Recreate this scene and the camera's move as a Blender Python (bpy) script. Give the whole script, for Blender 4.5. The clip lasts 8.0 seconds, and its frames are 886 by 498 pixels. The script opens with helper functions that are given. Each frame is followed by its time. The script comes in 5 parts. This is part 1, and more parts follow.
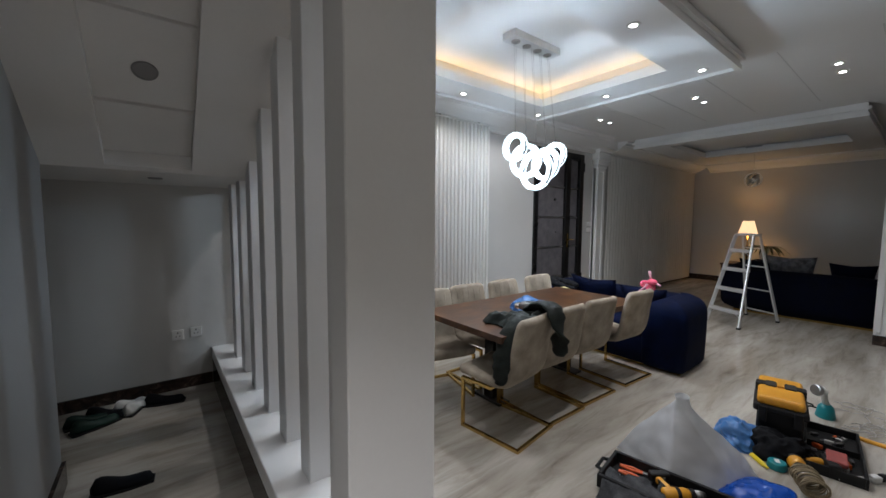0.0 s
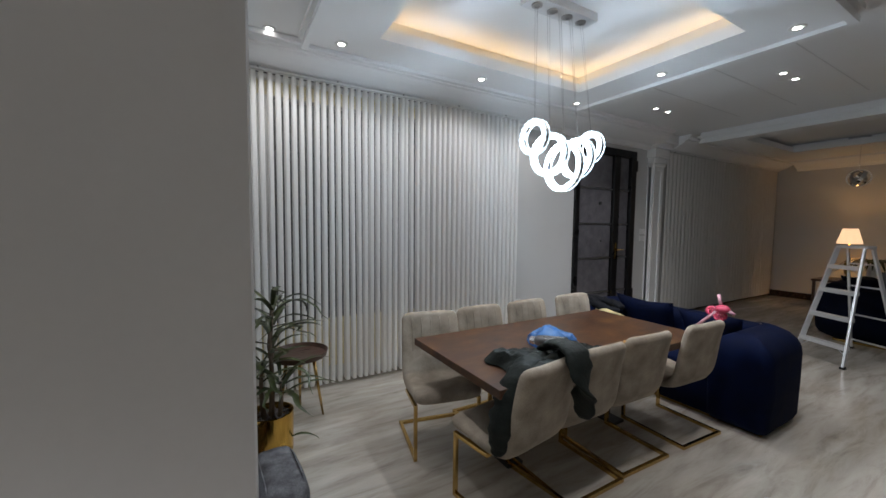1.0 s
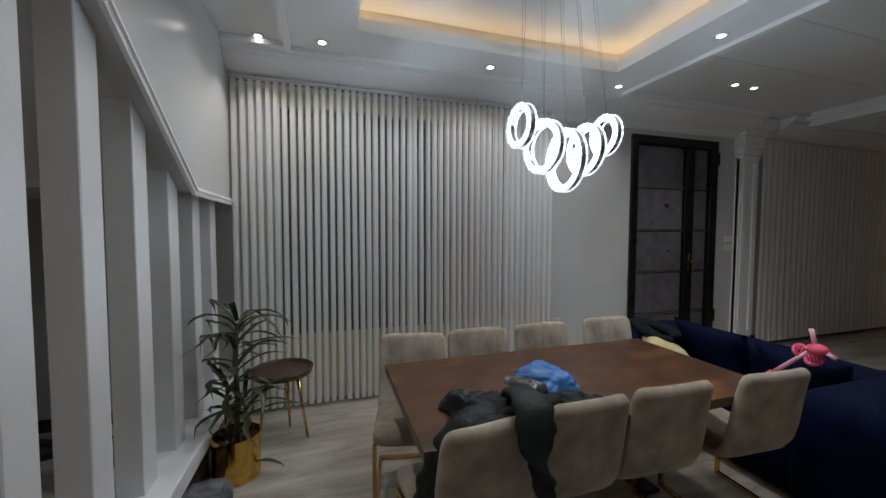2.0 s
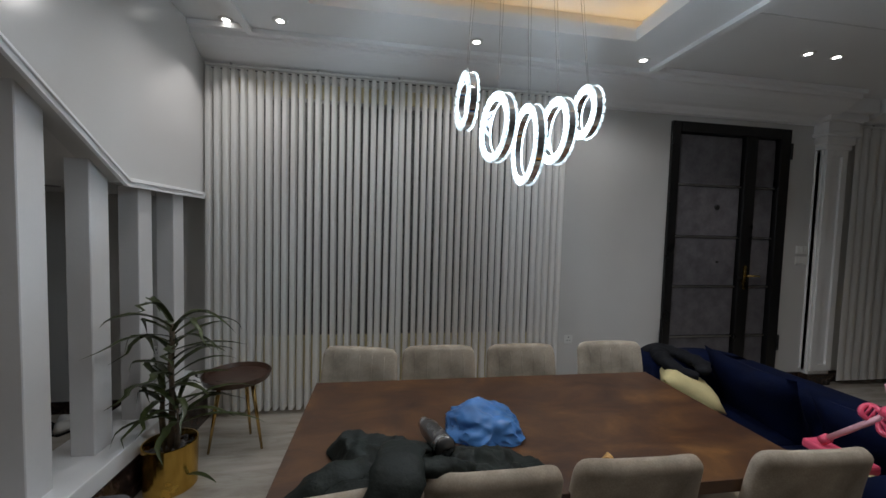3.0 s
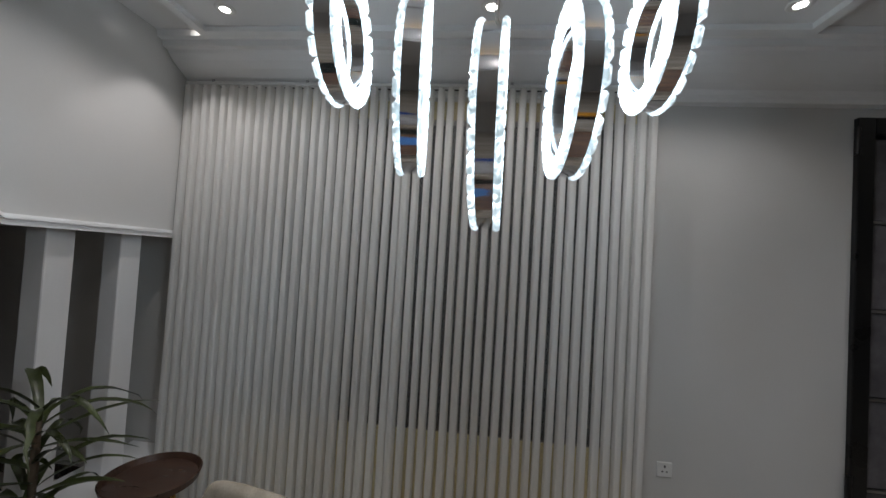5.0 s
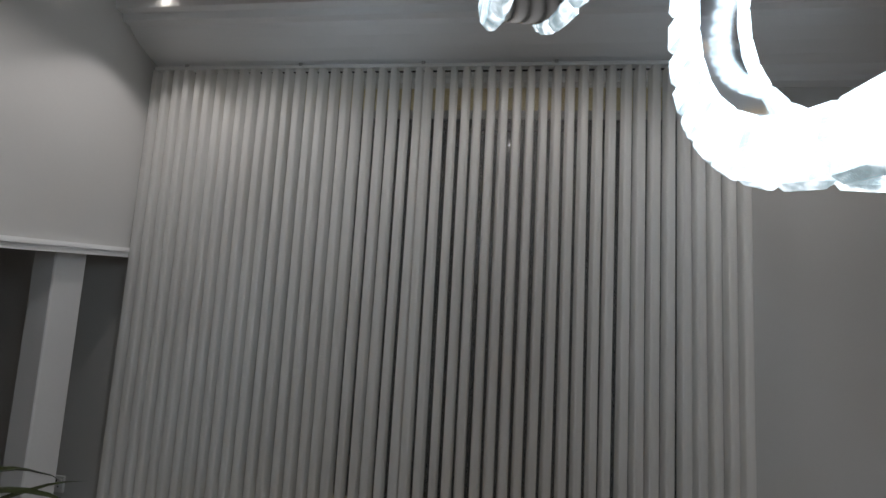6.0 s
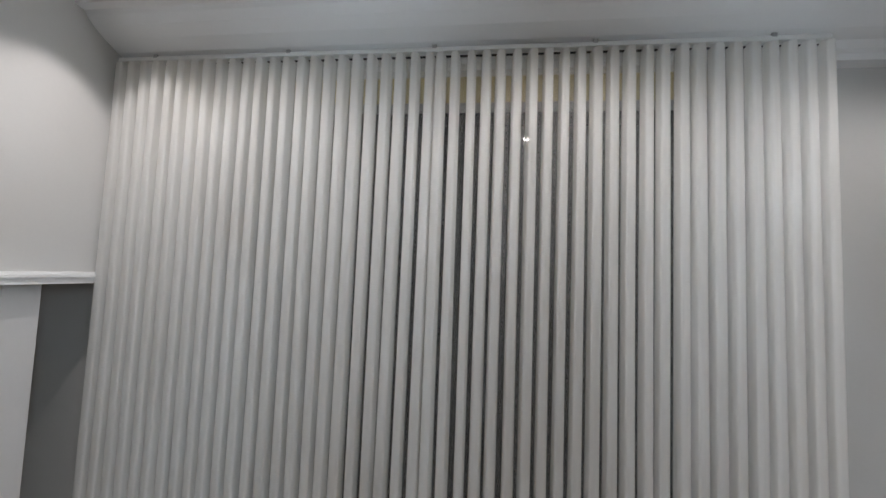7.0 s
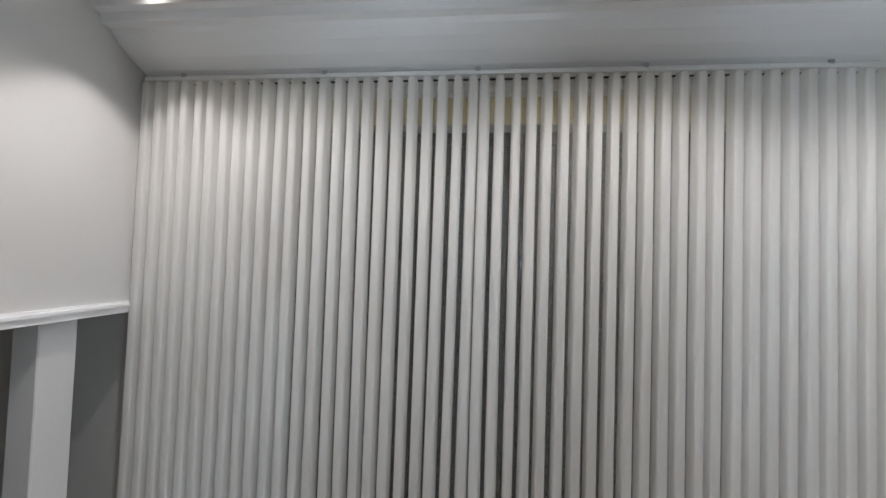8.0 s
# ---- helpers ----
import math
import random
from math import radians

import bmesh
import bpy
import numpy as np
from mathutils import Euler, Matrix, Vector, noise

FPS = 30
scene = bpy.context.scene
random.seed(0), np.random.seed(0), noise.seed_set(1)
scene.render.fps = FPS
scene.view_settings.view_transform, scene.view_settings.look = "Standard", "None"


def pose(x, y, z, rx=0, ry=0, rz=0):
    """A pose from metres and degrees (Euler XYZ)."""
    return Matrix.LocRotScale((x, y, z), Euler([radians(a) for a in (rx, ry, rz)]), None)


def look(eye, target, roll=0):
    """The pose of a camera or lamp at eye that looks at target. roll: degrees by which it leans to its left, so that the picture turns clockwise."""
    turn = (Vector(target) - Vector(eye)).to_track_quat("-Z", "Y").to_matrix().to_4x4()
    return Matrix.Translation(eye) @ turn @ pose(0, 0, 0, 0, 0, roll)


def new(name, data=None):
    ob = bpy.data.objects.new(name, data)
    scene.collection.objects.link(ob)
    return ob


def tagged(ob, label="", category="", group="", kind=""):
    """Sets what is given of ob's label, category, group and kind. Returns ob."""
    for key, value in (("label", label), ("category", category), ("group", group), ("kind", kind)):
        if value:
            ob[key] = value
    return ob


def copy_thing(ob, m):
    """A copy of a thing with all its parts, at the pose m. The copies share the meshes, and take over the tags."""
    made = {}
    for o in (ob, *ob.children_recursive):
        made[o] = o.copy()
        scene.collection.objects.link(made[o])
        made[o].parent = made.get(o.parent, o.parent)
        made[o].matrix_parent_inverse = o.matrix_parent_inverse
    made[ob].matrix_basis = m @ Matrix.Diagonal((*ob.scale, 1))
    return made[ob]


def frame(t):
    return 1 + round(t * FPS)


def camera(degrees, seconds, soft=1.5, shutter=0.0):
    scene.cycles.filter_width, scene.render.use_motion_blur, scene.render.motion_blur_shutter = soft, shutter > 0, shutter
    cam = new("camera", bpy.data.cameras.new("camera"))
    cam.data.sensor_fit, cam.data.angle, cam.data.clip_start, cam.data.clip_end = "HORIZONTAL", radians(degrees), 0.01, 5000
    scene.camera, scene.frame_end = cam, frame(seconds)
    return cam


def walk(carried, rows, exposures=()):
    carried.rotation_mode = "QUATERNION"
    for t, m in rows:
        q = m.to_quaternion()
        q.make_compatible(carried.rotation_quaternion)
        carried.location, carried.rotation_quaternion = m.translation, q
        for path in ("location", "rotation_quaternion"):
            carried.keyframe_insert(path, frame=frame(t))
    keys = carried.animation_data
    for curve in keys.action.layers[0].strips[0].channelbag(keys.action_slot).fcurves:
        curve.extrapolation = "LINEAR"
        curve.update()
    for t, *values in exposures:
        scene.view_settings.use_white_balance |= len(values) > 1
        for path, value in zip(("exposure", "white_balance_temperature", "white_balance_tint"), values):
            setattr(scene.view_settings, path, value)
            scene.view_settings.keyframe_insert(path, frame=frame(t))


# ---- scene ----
cam = camera(99.9, 8.0)
PATH = [
    (0, (0.014, -0.02, 1.458), (1.229, 1.561, 1.307), 0.4),
    (0.4, (0.271, 0.085, 1.482), (1.467, 1.682, 1.341), 0.0),
    (0.5, (0.333, 0.126, 1.478), (1.523, 1.728, 1.34), 0.1),
    (1, (0.639, 0.255, 1.491), (1.637, 1.983, 1.362), 0.6),
    (1.2, (0.777, 0.266, 1.507), (1.675, 2.048, 1.38), 0.6),
    (2.3, (1.621, 0.348, 1.514), (2.116, 2.284, 1.428), 0.5),
    (2.5, (1.759, 0.368, 1.509), (2.182, 2.321, 1.423), 1.0),
    (3, (2.059, 0.543, 1.53), (2.366, 2.516, 1.426), 1.6),
    (3.5, (2.364, 0.645, 1.551), (2.416, 2.643, 1.477), 2.8),
    (4, (2.522, 0.914, 1.588), (2.465, 2.912, 1.527), 3.3),
    (4.5, (2.659, 1.172, 1.645), (2.533, 3.168, 1.633), 3.6),
    (4.7, (2.663, 1.277, 1.675), (2.495, 3.27, 1.687), 3.7),
    (5.8, (2.537, 1.881, 1.675), (2.301, 3.86, 1.846), 3.2),
    (6, (2.494, 1.944, 1.681), (2.262, 3.923, 1.855), 3.2),
    (6.5, (2.458, 2.094, 1.729), (2.217, 4.072, 1.894), 2.7),
    (7, (2.388, 2.201, 1.818), (2.15, 4.183, 1.945), 2.2),
    (7.5, (2.285, 2.225, 1.907), (2.06, 4.21, 1.993), 2.2),
    (8, (2.186, 2.195, 1.979), (1.973, 4.183, 2.04), 1.9),
]
EXPOSURE = ((0.0, 1.0, 6150, 10), (1.2, 0.70, 6150, 10), (2.3, 0.12, 6320, 10), (4.7, -0.02, 6400, 11), (5.8, -0.36, 6500, 11), (6.4, -0.2, 6500, 12), (7.0, 0.48, 6500, 12), (8.0, 0.6, 6500, 12))
walk(cam, [(t, look(eye, target, roll)) for t, eye, target, roll in PATH], EXPOSURE)


# ---- world and large lights ----
world = bpy.data.worlds.new("night")
scene.world = world
world.use_nodes = True
world.node_tree.nodes["Background"].inputs[0].default_value = (0.012, 0.014, 0.02, 1)
world.node_tree.nodes["Background"].inputs[1].default_value = 0.3

LIGHTS = dict(crystal=2.4, ring=6.0, spot=16.0, cove=3.5, table_lamp=4.6)
COOL = (0.74, 0.88, 1.0)
SPOT = (1.0, 0.96, 0.935)
WARM = (1.0, 0.55, 0.2)


# ---- materials ----
def material(name, base=(0.8, 0.8, 0.8), rough=0.5, metal=0.0, **more):
    m = bpy.data.materials.new(name)
    m.use_nodes = True
    b = m.node_tree.nodes["Principled BSDF"]
    b.inputs["Base Color"].default_value = (*base, 1)
    b.inputs["Roughness"].default_value = rough
    b.inputs["Metallic"].default_value = metal
    for key, value in more.items():
        b.inputs[key.replace("_", " ")].default_value = value
    return m


def graph(m):
    t = m.node_tree
    return t.nodes, t.links, t.nodes["Principled BSDF"]


def coords(m, scale=(1, 1, 1), turn=(0, 0, 0), kind="Object"):
    n, l, b = graph(m)
    tc, mp = n.new("ShaderNodeTexCoord"), n.new("ShaderNodeMapping")
    mp.inputs["Scale"].default_value = scale
    mp.inputs["Rotation"].default_value = turn
    l.new(tc.outputs[kind], mp.inputs["Vector"])
    return mp.outputs["Vector"]


def noise_tex(m, vec, scale, detail=4.0, rough=0.55, distort=0.0):
    n, l, b = graph(m)
    t = n.new("ShaderNodeTexNoise")
    t.inputs["Scale"].default_value = scale
    t.inputs["Detail"].default_value = detail
    t.inputs["Roughness"].default_value = rough
    t.inputs["Distortion"].default_value = distort
    l.new(vec, t.inputs["Vector"])
    return t.outputs["Fac"]


def ramp(m, fac, stops):
    n, l, b = graph(m)
    r = n.new("ShaderNodeValToRGB")
    els = r.color_ramp.elements
    while len(els) < len(stops):
        els.new(0.5)
    for e, (p, c) in zip(els, stops):
        e.position, e.color = p, (*c, 1)
    l.new(fac, r.inputs["Fac"])
    return r.outputs["Color"]


def mix(m, fac, a, b2, mode="MIX"):
    n, l, b = graph(m)
    x = n.new("ShaderNodeMix")
    x.data_type, x.blend_type = "RGBA", mode
    for value, sock in ((fac, x.inputs[0]), (a, x.inputs[6]), (b2, x.inputs[7])):
        if hasattr(value, "is_linked"):
            l.new(value, sock)
        else:
            sock.default_value = value if isinstance(value, (int, float)) else (*value, 1)
    return x.outputs[2]


def bump(m, fac, strength=0.2, distance=0.01):
    n, l, b = graph(m)
    x = n.new("ShaderNodeBump")
    x.inputs["Strength"].default_value = strength
    x.inputs["Distance"].default_value = distance
    l.new(fac, x.inputs["Height"])
    l.new(x.outputs["Normal"], b.inputs["Normal"])


def varied(name, base, rough=0.5, metal=0.0, spread=0.12, big=1.5, small=60, bumped=0.08, stretch=(1, 1, 1), rough_spread=0.1, **more):
    """A surface whose colour and gloss vary softly at two scales."""
    m = material(name, base, rough, metal, **more)
    n, l, b = graph(m)
    v = coords(m, stretch)
    f1, f2 = noise_tex(m, v, big, 3), noise_tex(m, v, small, 3)
    dark = tuple(c * (1 - spread) for c in base)
    light = tuple(min(1, c * (1 + spread)) for c in base)
    c1 = ramp(m, f1, [(0.3, dark), (0.7, light)])
    c2 = ramp(m, f2, [(0.3, (1 - spread * 0.6,) * 3), (0.7, (1, 1, 1))])
    l.new(mix(m, 1.0, c1, c2, "MULTIPLY"), b.inputs["Base Color"])
    if rough_spread:
        r = ramp(m, f1, [(0.3, (max(0.02, rough - rough_spread),) * 3), (0.7, (min(1, rough + rough_spread),) * 3)])
        l.new(r, b.inputs["Roughness"])
    if bumped:
        bump(m, f2, bumped, 0.004)
    return m


M = {}
M["wall"] = varied("wall_paint", (0.62, 0.612, 0.597), 0.22, spread=0.025, big=1.2, small=90, bumped=0.012, rough_spread=0.0, Specular_IOR_Level=0.3)
# Wall paint with the shade under the stairs put into its base colour.
M["stair_wall"] = varied("shade_darkened_wall_paint", (0.26, 0.262, 0.262), 0.5, spread=0.05, big=1.4, small=80, bumped=0.03, rough_spread=0.0)
M["cream"] = varied("cream_wall_paint", (0.74, 0.62, 0.34), 0.6, spread=0.05, big=2, small=70, bumped=0.03)
M["white"] = varied("white_paint", (0.86, 0.86, 0.86), 0.4, spread=0.02, big=1.5, small=80, bumped=0.02, rough_spread=0.05)
M["ceiling"] = varied("ceiling_paint", (0.82, 0.825, 0.825), 0.55, spread=0.02, big=0.8, small=70, bumped=0.02)
M["fin"] = varied("fin_paint", (0.74, 0.735, 0.735), 0.5, spread=0.03, big=2.0, small=60, bumped=0.03)
M["soffit"] = varied("soffit_paint", (0.66, 0.64, 0.62), 0.6, spread=0.03, big=2.0, small=60, bumped=0.02)


def floor_material():
    m = material("veined_floor_tile", (0.5, 0.47, 0.42), 0.16)
    n, l, b = graph(m)
    v = coords(m, (1.2, 7.0, 1.0), (0, 0, radians(3)))
    v2 = coords(m, (0.4, 3.2, 1.0), (0, 0, radians(-3)))
    streak = noise_tex(m, v, 1.5, 9, 0.68, 0.5)
    broad = noise_tex(m, v2, 1.2, 3, 0.5, 0.4)
    c = ramp(m, streak, [(0.25, (0.24, 0.215, 0.185)), (0.37, (0.40, 0.365, 0.315)), (0.52, (0.515, 0.48, 0.425)), (0.75, (0.60, 0.565, 0.51))])
    c2 = ramp(m, broad, [(0.32, (0.72, 0.70, 0.67)), (0.6, (1, 1, 1))])
    oi = n.new("ShaderNodeObjectInfo")
    r = ramp(m, oi.outputs["Random"], [(0.0, (0.9, 0.9, 0.9)), (1.0, (1, 1, 1))])
    l.new(mix(m, 1.0, mix(m, 1.0, c, c2, "MULTIPLY"), r, "MULTIPLY"), b.inputs["Base Color"])
    l.new(ramp(m, broad, [(0.3, (0.13,) * 3), (0.7, (0.24,) * 3)]), b.inputs["Roughness"])
    return m


def table_material():
    m = material("walnut_burl", (0.12, 0.055, 0.03), 0.32)
    n, l, b = graph(m)
    v = coords(m, (1.0, 1.7, 1.0))
    big = noise_tex(m, v, 3.0, 6, 0.62, 0.5)
    fine = noise_tex(m, coords(m, (3, 22, 3)), 6, 5, 0.6)
    c = ramp(m, big, [(0.30, (0.034, 0.014, 0.008)), (0.46, (0.078, 0.033, 0.014)), (0.57, (0.118, 0.052, 0.019)), (0.70, (0.215, 0.10, 0.031))])
    c2 = ramp(m, fine, [(0.3, (0.72, 0.7, 0.68)), (0.7, (1, 1, 1))])
    l.new(mix(m, 1.0, c, c2, "MULTIPLY"), b.inputs["Base Color"])
    l.new(ramp(m, fine, [(0.2, (0.3,) * 3), (0.8, (0.42,) * 3)]), b.inputs["Roughness"])
    bump(m, fine, 0.06, 0.002)
    return m


def marble_dark():
    m = material("dark_brown_marble", (0.03, 0.02, 0.018), 0.2)
    n, l, b = graph(m)
    f = noise_tex(m, coords(m), 9, 6, 0.65, 1.5)
    l.new(ramp(m, f, [(0.35, (0.016, 0.011, 0.01)), (0.55, (0.045, 0.028, 0.022)), (0.68, (0.13, 0.09, 0.07))]), b.inputs["Base Color"])
    return m


def voile(name, cover, through_light, weave=(40, 40, 300), tone=(0.93, 0.93, 0.91)):
    """Thin cloth: part of the light passes straight on, part is scattered to both sides."""
    m = bpy.data.materials.new(name)
    m.use_nodes = True
    n, l = m.node_tree.nodes, m.node_tree.links
    n.clear()
    out, dif, tl, tr = n.new("ShaderNodeOutputMaterial"), n.new("ShaderNodeBsdfDiffuse"), n.new("ShaderNodeBsdfTranslucent"), n.new("ShaderNodeBsdfTransparent")
    dif.inputs[0].default_value = (*tone, 1)
    tl.inputs[0].default_value = (0.90, 0.89, 0.86, 1)
    a, c = n.new("ShaderNodeMixShader"), n.new("ShaderNodeMixShader")
    a.inputs[0].default_value = through_light
    l.new(dif.outputs[0], a.inputs[1])
    l.new(tl.outputs[0], a.inputs[2])
    tc, mp, nz, rp = n.new("ShaderNodeTexCoord"), n.new("ShaderNodeMapping"), n.new("ShaderNodeTexNoise"), n.new("ShaderNodeValToRGB")
    mp.inputs["Scale"].default_value = weave
    nz.inputs["Scale"].default_value = 1.0
    l.new(tc.outputs["Object"], mp.inputs[0])
    l.new(mp.outputs[0], nz.inputs["Vector"])
    l.new(nz.outputs[0], rp.inputs[0])
    spread = 0.02
    rp.color_ramp.elements[0].position, rp.color_ramp.elements[0].color = 0.3, (cover - spread,) * 3 + (1,)
    rp.color_ramp.elements[1].position, rp.color_ramp.elements[1].color = 0.7, (cover + spread,) * 3 + (1,)
    l.new(rp.outputs[0], c.inputs[0])
    l.new(tr.outputs[0], c.inputs[1])
    l.new(a.outputs[0], c.inputs[2])
    l.new(c.outputs[0], out.inputs[0])
    return m


def film_material(name, base, cover, crease):
    """Thin creased plastic film: partly see-through, with a soft gloss."""
    m = material(name, base, 0.28)
    n, l, b = graph(m)
    v = coords(m)
    fold = noise_tex(m, v, 5, 2, 0.45, 0.3)
    l.new(ramp(m, fold, [(0.3, tuple(c * 0.8 for c in base)), (0.7, tuple(min(1, c * 1.12) for c in base))]), b.inputs["Base Color"])
    bump(m, fold, crease, 0.03)
    tr, ms, out = n.new("ShaderNodeBsdfTransparent"), n.new("ShaderNodeMixShader"), n["Material Output"]
    l.new(ramp(m, fold, [(0.3, (cover - 0.06,) * 3), (0.7, (cover + 0.06,) * 3)]), ms.inputs[0])
    l.new(tr.outputs[0], ms.inputs[1])
    l.new(b.outputs[0], ms.inputs[2])
    l.new(ms.outputs[0], out.inputs["Surface"])
    return m


def glow(name, colour, strength, base=(0.9, 0.9, 0.9)):
    m = material(name, base, 0.4)
    b = m.node_tree.nodes["Principled BSDF"]
    b.inputs["Emission Color"].default_value = (*colour, 1)
    b.inputs["Emission Strength"].default_value = strength
    return m


def crystal_material():
    m = material("lit_crystal", (0.8, 0.88, 0.9), 0.12)
    n, l, b = graph(m)
    v = coords(m)
    f, g = noise_tex(m, v, 90, 2, 0.5, 0.8), noise_tex(m, v, 200, 3, 0.6)
    oi = n.new("ShaderNodeObjectInfo")
    for x in n:
        if x.bl_idname == "ShaderNodeTexNoise":
            x.noise_dimensions = "4D"
            l.new(oi.outputs["Random"], x.inputs["W"])
    r = ramp(m, f, [(0.40, (0.50, 0.70, 0.78)), (0.56, (0.80, 0.92, 1.0))])
    l.new(r, b.inputs["Emission Color"])
    e, mul = ramp(m, f, [(0.36, (0.22,) * 3), (0.5, (0.42,) * 3), (0.66, (1.0,) * 3)]), n.new("ShaderNodeMath")
    mul.operation = "MULTIPLY"
    mul.inputs[1].default_value = LIGHTS["crystal"]
    l.new(e, mul.inputs[0])
    l.new(mul.outputs[0], b.inputs["Emission Strength"])
    bump(m, g, 0.5, 0.004)
    return m


def velvet(name, base, spread=0.25, sheen=0.22):
    m = varied(name, base, 0.85, spread=spread, big=6, small=160, bumped=0.12, rough_spread=0.05)
    b = m.node_tree.nodes["Principled BSDF"]
    b.inputs["Sheen Weight"].default_value = sheen
    b.inputs["Sheen Roughness"].default_value = 0.4
    b.inputs["Specular IOR Level"].default_value = 0.12
    b.inputs["Sheen Tint"].default_value = (*(min(1, c * 2.2) for c in base), 1)
    return m


M["floor"] = floor_material()
M["table"] = table_material()
M["marble"] = marble_dark()
M["sheer"] = voile("sheer_voile", 0.18, 0.4, (40, 40, 60), (0.93, 0.92, 0.89))
M["vane"] = voile("soft_white_vane", 0.90, 0.46, (90, 90, 3), (0.965, 0.955, 0.94))
M["crystal"] = crystal_material()
M["cove"] = glow("warm_led_strip", (1.0, 0.62, 0.25), LIGHTS["cove"])
M["downlight"] = glow("downlight_lens", (1.0, 0.95, 0.88), 14.0)
M["chrome"] = material("chrome", (0.75, 0.76, 0.78), 0.08, 1.0)
M["gold"] = varied("polished_brass", (0.60, 0.40, 0.14), 0.16, 1.0, spread=0.05, big=4, small=120, bumped=0.0, rough_spread=0.05)
M["brass_pot"] = varied("polished_gold", (0.7, 0.44, 0.1), 0.2, 1.0, spread=0.08, big=5, small=90, bumped=0.02)
M["chair"] = velvet("beige_velvet", (0.39, 0.335, 0.268), 0.34)
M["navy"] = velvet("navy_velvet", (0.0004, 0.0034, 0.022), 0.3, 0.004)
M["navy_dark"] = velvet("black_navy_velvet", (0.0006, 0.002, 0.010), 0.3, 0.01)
M["black"] = varied("black_lacquer", (0.005, 0.005, 0.0055), 0.35, spread=0.1, big=3, small=60)
M["door_panel"] = varied("grey_door_panel", (0.13, 0.124, 0.135), 0.5, spread=0.3, big=7, small=30, bumped=0.05)
M["grey_metal"] = material("dull_metal", (0.45, 0.44, 0.44), 0.35, 1.0)
M["alu"] = varied("aluminium", (0.72, 0.73, 0.74), 0.4, 0.55, spread=0.06, big=4, small=80)
M["groove"] = material("filled_ceiling_joint", (0.66, 0.66, 0.66), 0.7)
M["plastic_white"] = material("white_plastic", (0.75, 0.75, 0.73), 0.35)
M["slot"] = material("dark_slot", (0.02, 0.02, 0.02), 0.5)
M["glass"] = material("window_glass", (0.02, 0.022, 0.025), 0.04)
M["wood_dark"] = varied("dark_wood", (0.07, 0.035, 0.022), 0.35, spread=0.3, big=5, small=40, stretch=(1, 6, 1))
M["leaf"] = varied("dracaena_leaf", (0.042, 0.055, 0.014), 0.35, spread=0.6, big=9, small=60, bumped=0.05)
M["leaf_dark"] = varied("palm_leaf", (0.03, 0.05, 0.015), 0.4, spread=0.4, big=9, small=60)
M["bark"] = varied("cane_bark", (0.12, 0.085, 0.055), 0.8, spread=0.3, big=12, small=80, bumped=0.3)
M["pebble"] = varied("grey_pebble", (0.12, 0.105, 0.1), 0.7, spread=0.4, big=30, small=120)
M["grey_fabric"] = varied("grey_woven_fabric", (0.15, 0.15, 0.16), 0.9, spread=0.55, big=14, small=170, bumped=0.8, Specular_IOR_Level=0.1)
M["jacket"] = varied("dark_green_quilted_cloth", (0.015, 0.0195, 0.017), 0.6, spread=0.4, big=12, small=55, bumped=0.9, Specular_IOR_Level=0.2)
M["black_cloth"] = varied("black_cloth", (0.009, 0.0095, 0.012), 0.8, spread=0.3, big=8, small=150, bumped=0.2, Specular_IOR_Level=0.15)
M["yellow_cloth"] = varied("pale_yellow_cloth", (0.55, 0.47, 0.24), 0.85, spread=0.12, big=7, small=150, bumped=0.2)
M["blue_bag"] = film_material("thin_blue_plastic", (0.09, 0.27, 0.66), 0.78, 0.7)
M["blue_dark"] = varied("royal_blue_plastic", (0.008, 0.085, 0.48), 0.3, spread=0.2, big=12, small=60, bumped=0.1)
M["clear_bag"] = film_material("frosted_plastic_film", (0.80, 0.83, 0.88), 0.76, 0.6)
M["pink"] = material("pink_plastic", (0.75, 0.09, 0.17), 0.35)
M["pink_pale"] = material("pale_pink_grip", (0.72, 0.38, 0.45), 0.45)
M["toolbox_black"] = varied("black_plastic", (0.011, 0.011, 0.012), 0.5, spread=0.2, big=10, small=120, bumped=0.1, Specular_IOR_Level=0.3)
M["toolbox_yellow"] = varied("yellow_plastic", (0.72, 0.33, 0.025), 0.4, spread=0.08, big=8, small=90)
M["teal"] = material("teal_plastic", (0.01, 0.22, 0.25), 0.4)
M["orange"] = material("orange_plastic", (0.75, 0.13, 0.02), 0.4)
M["red"] = varied("faded_red_plastic", (0.42, 0.10, 0.09), 0.6, spread=0.2, big=20, small=80)
M["rope"] = varied("tan_wire", (0.28, 0.22, 0.13), 0.7, spread=0.2, big=20, small=150)
M["wire"] = material("grey_wire", (0.42, 0.40, 0.38), 0.5)
M["steel"] = varied("brushed_steel", (0.3, 0.3, 0.31), 0.3, 1.0, spread=0.1, big=6, small=90)
M["crumb"] = varied("bread_crumb", (0.6, 0.36, 0.13), 0.9, spread=0.3, big=30, small=120)
M["shade"] = glow("lit_lampshade", (1.0, 0.62, 0.33), 0.62, (0.8, 0.7, 0.5))
M["soffit_lens"] = material("dull_grey_lens", (0.22, 0.21, 0.21), 0.5)
M["green"] = material("green_rubber", (0.004, 0.03, 0.022), 0.6)


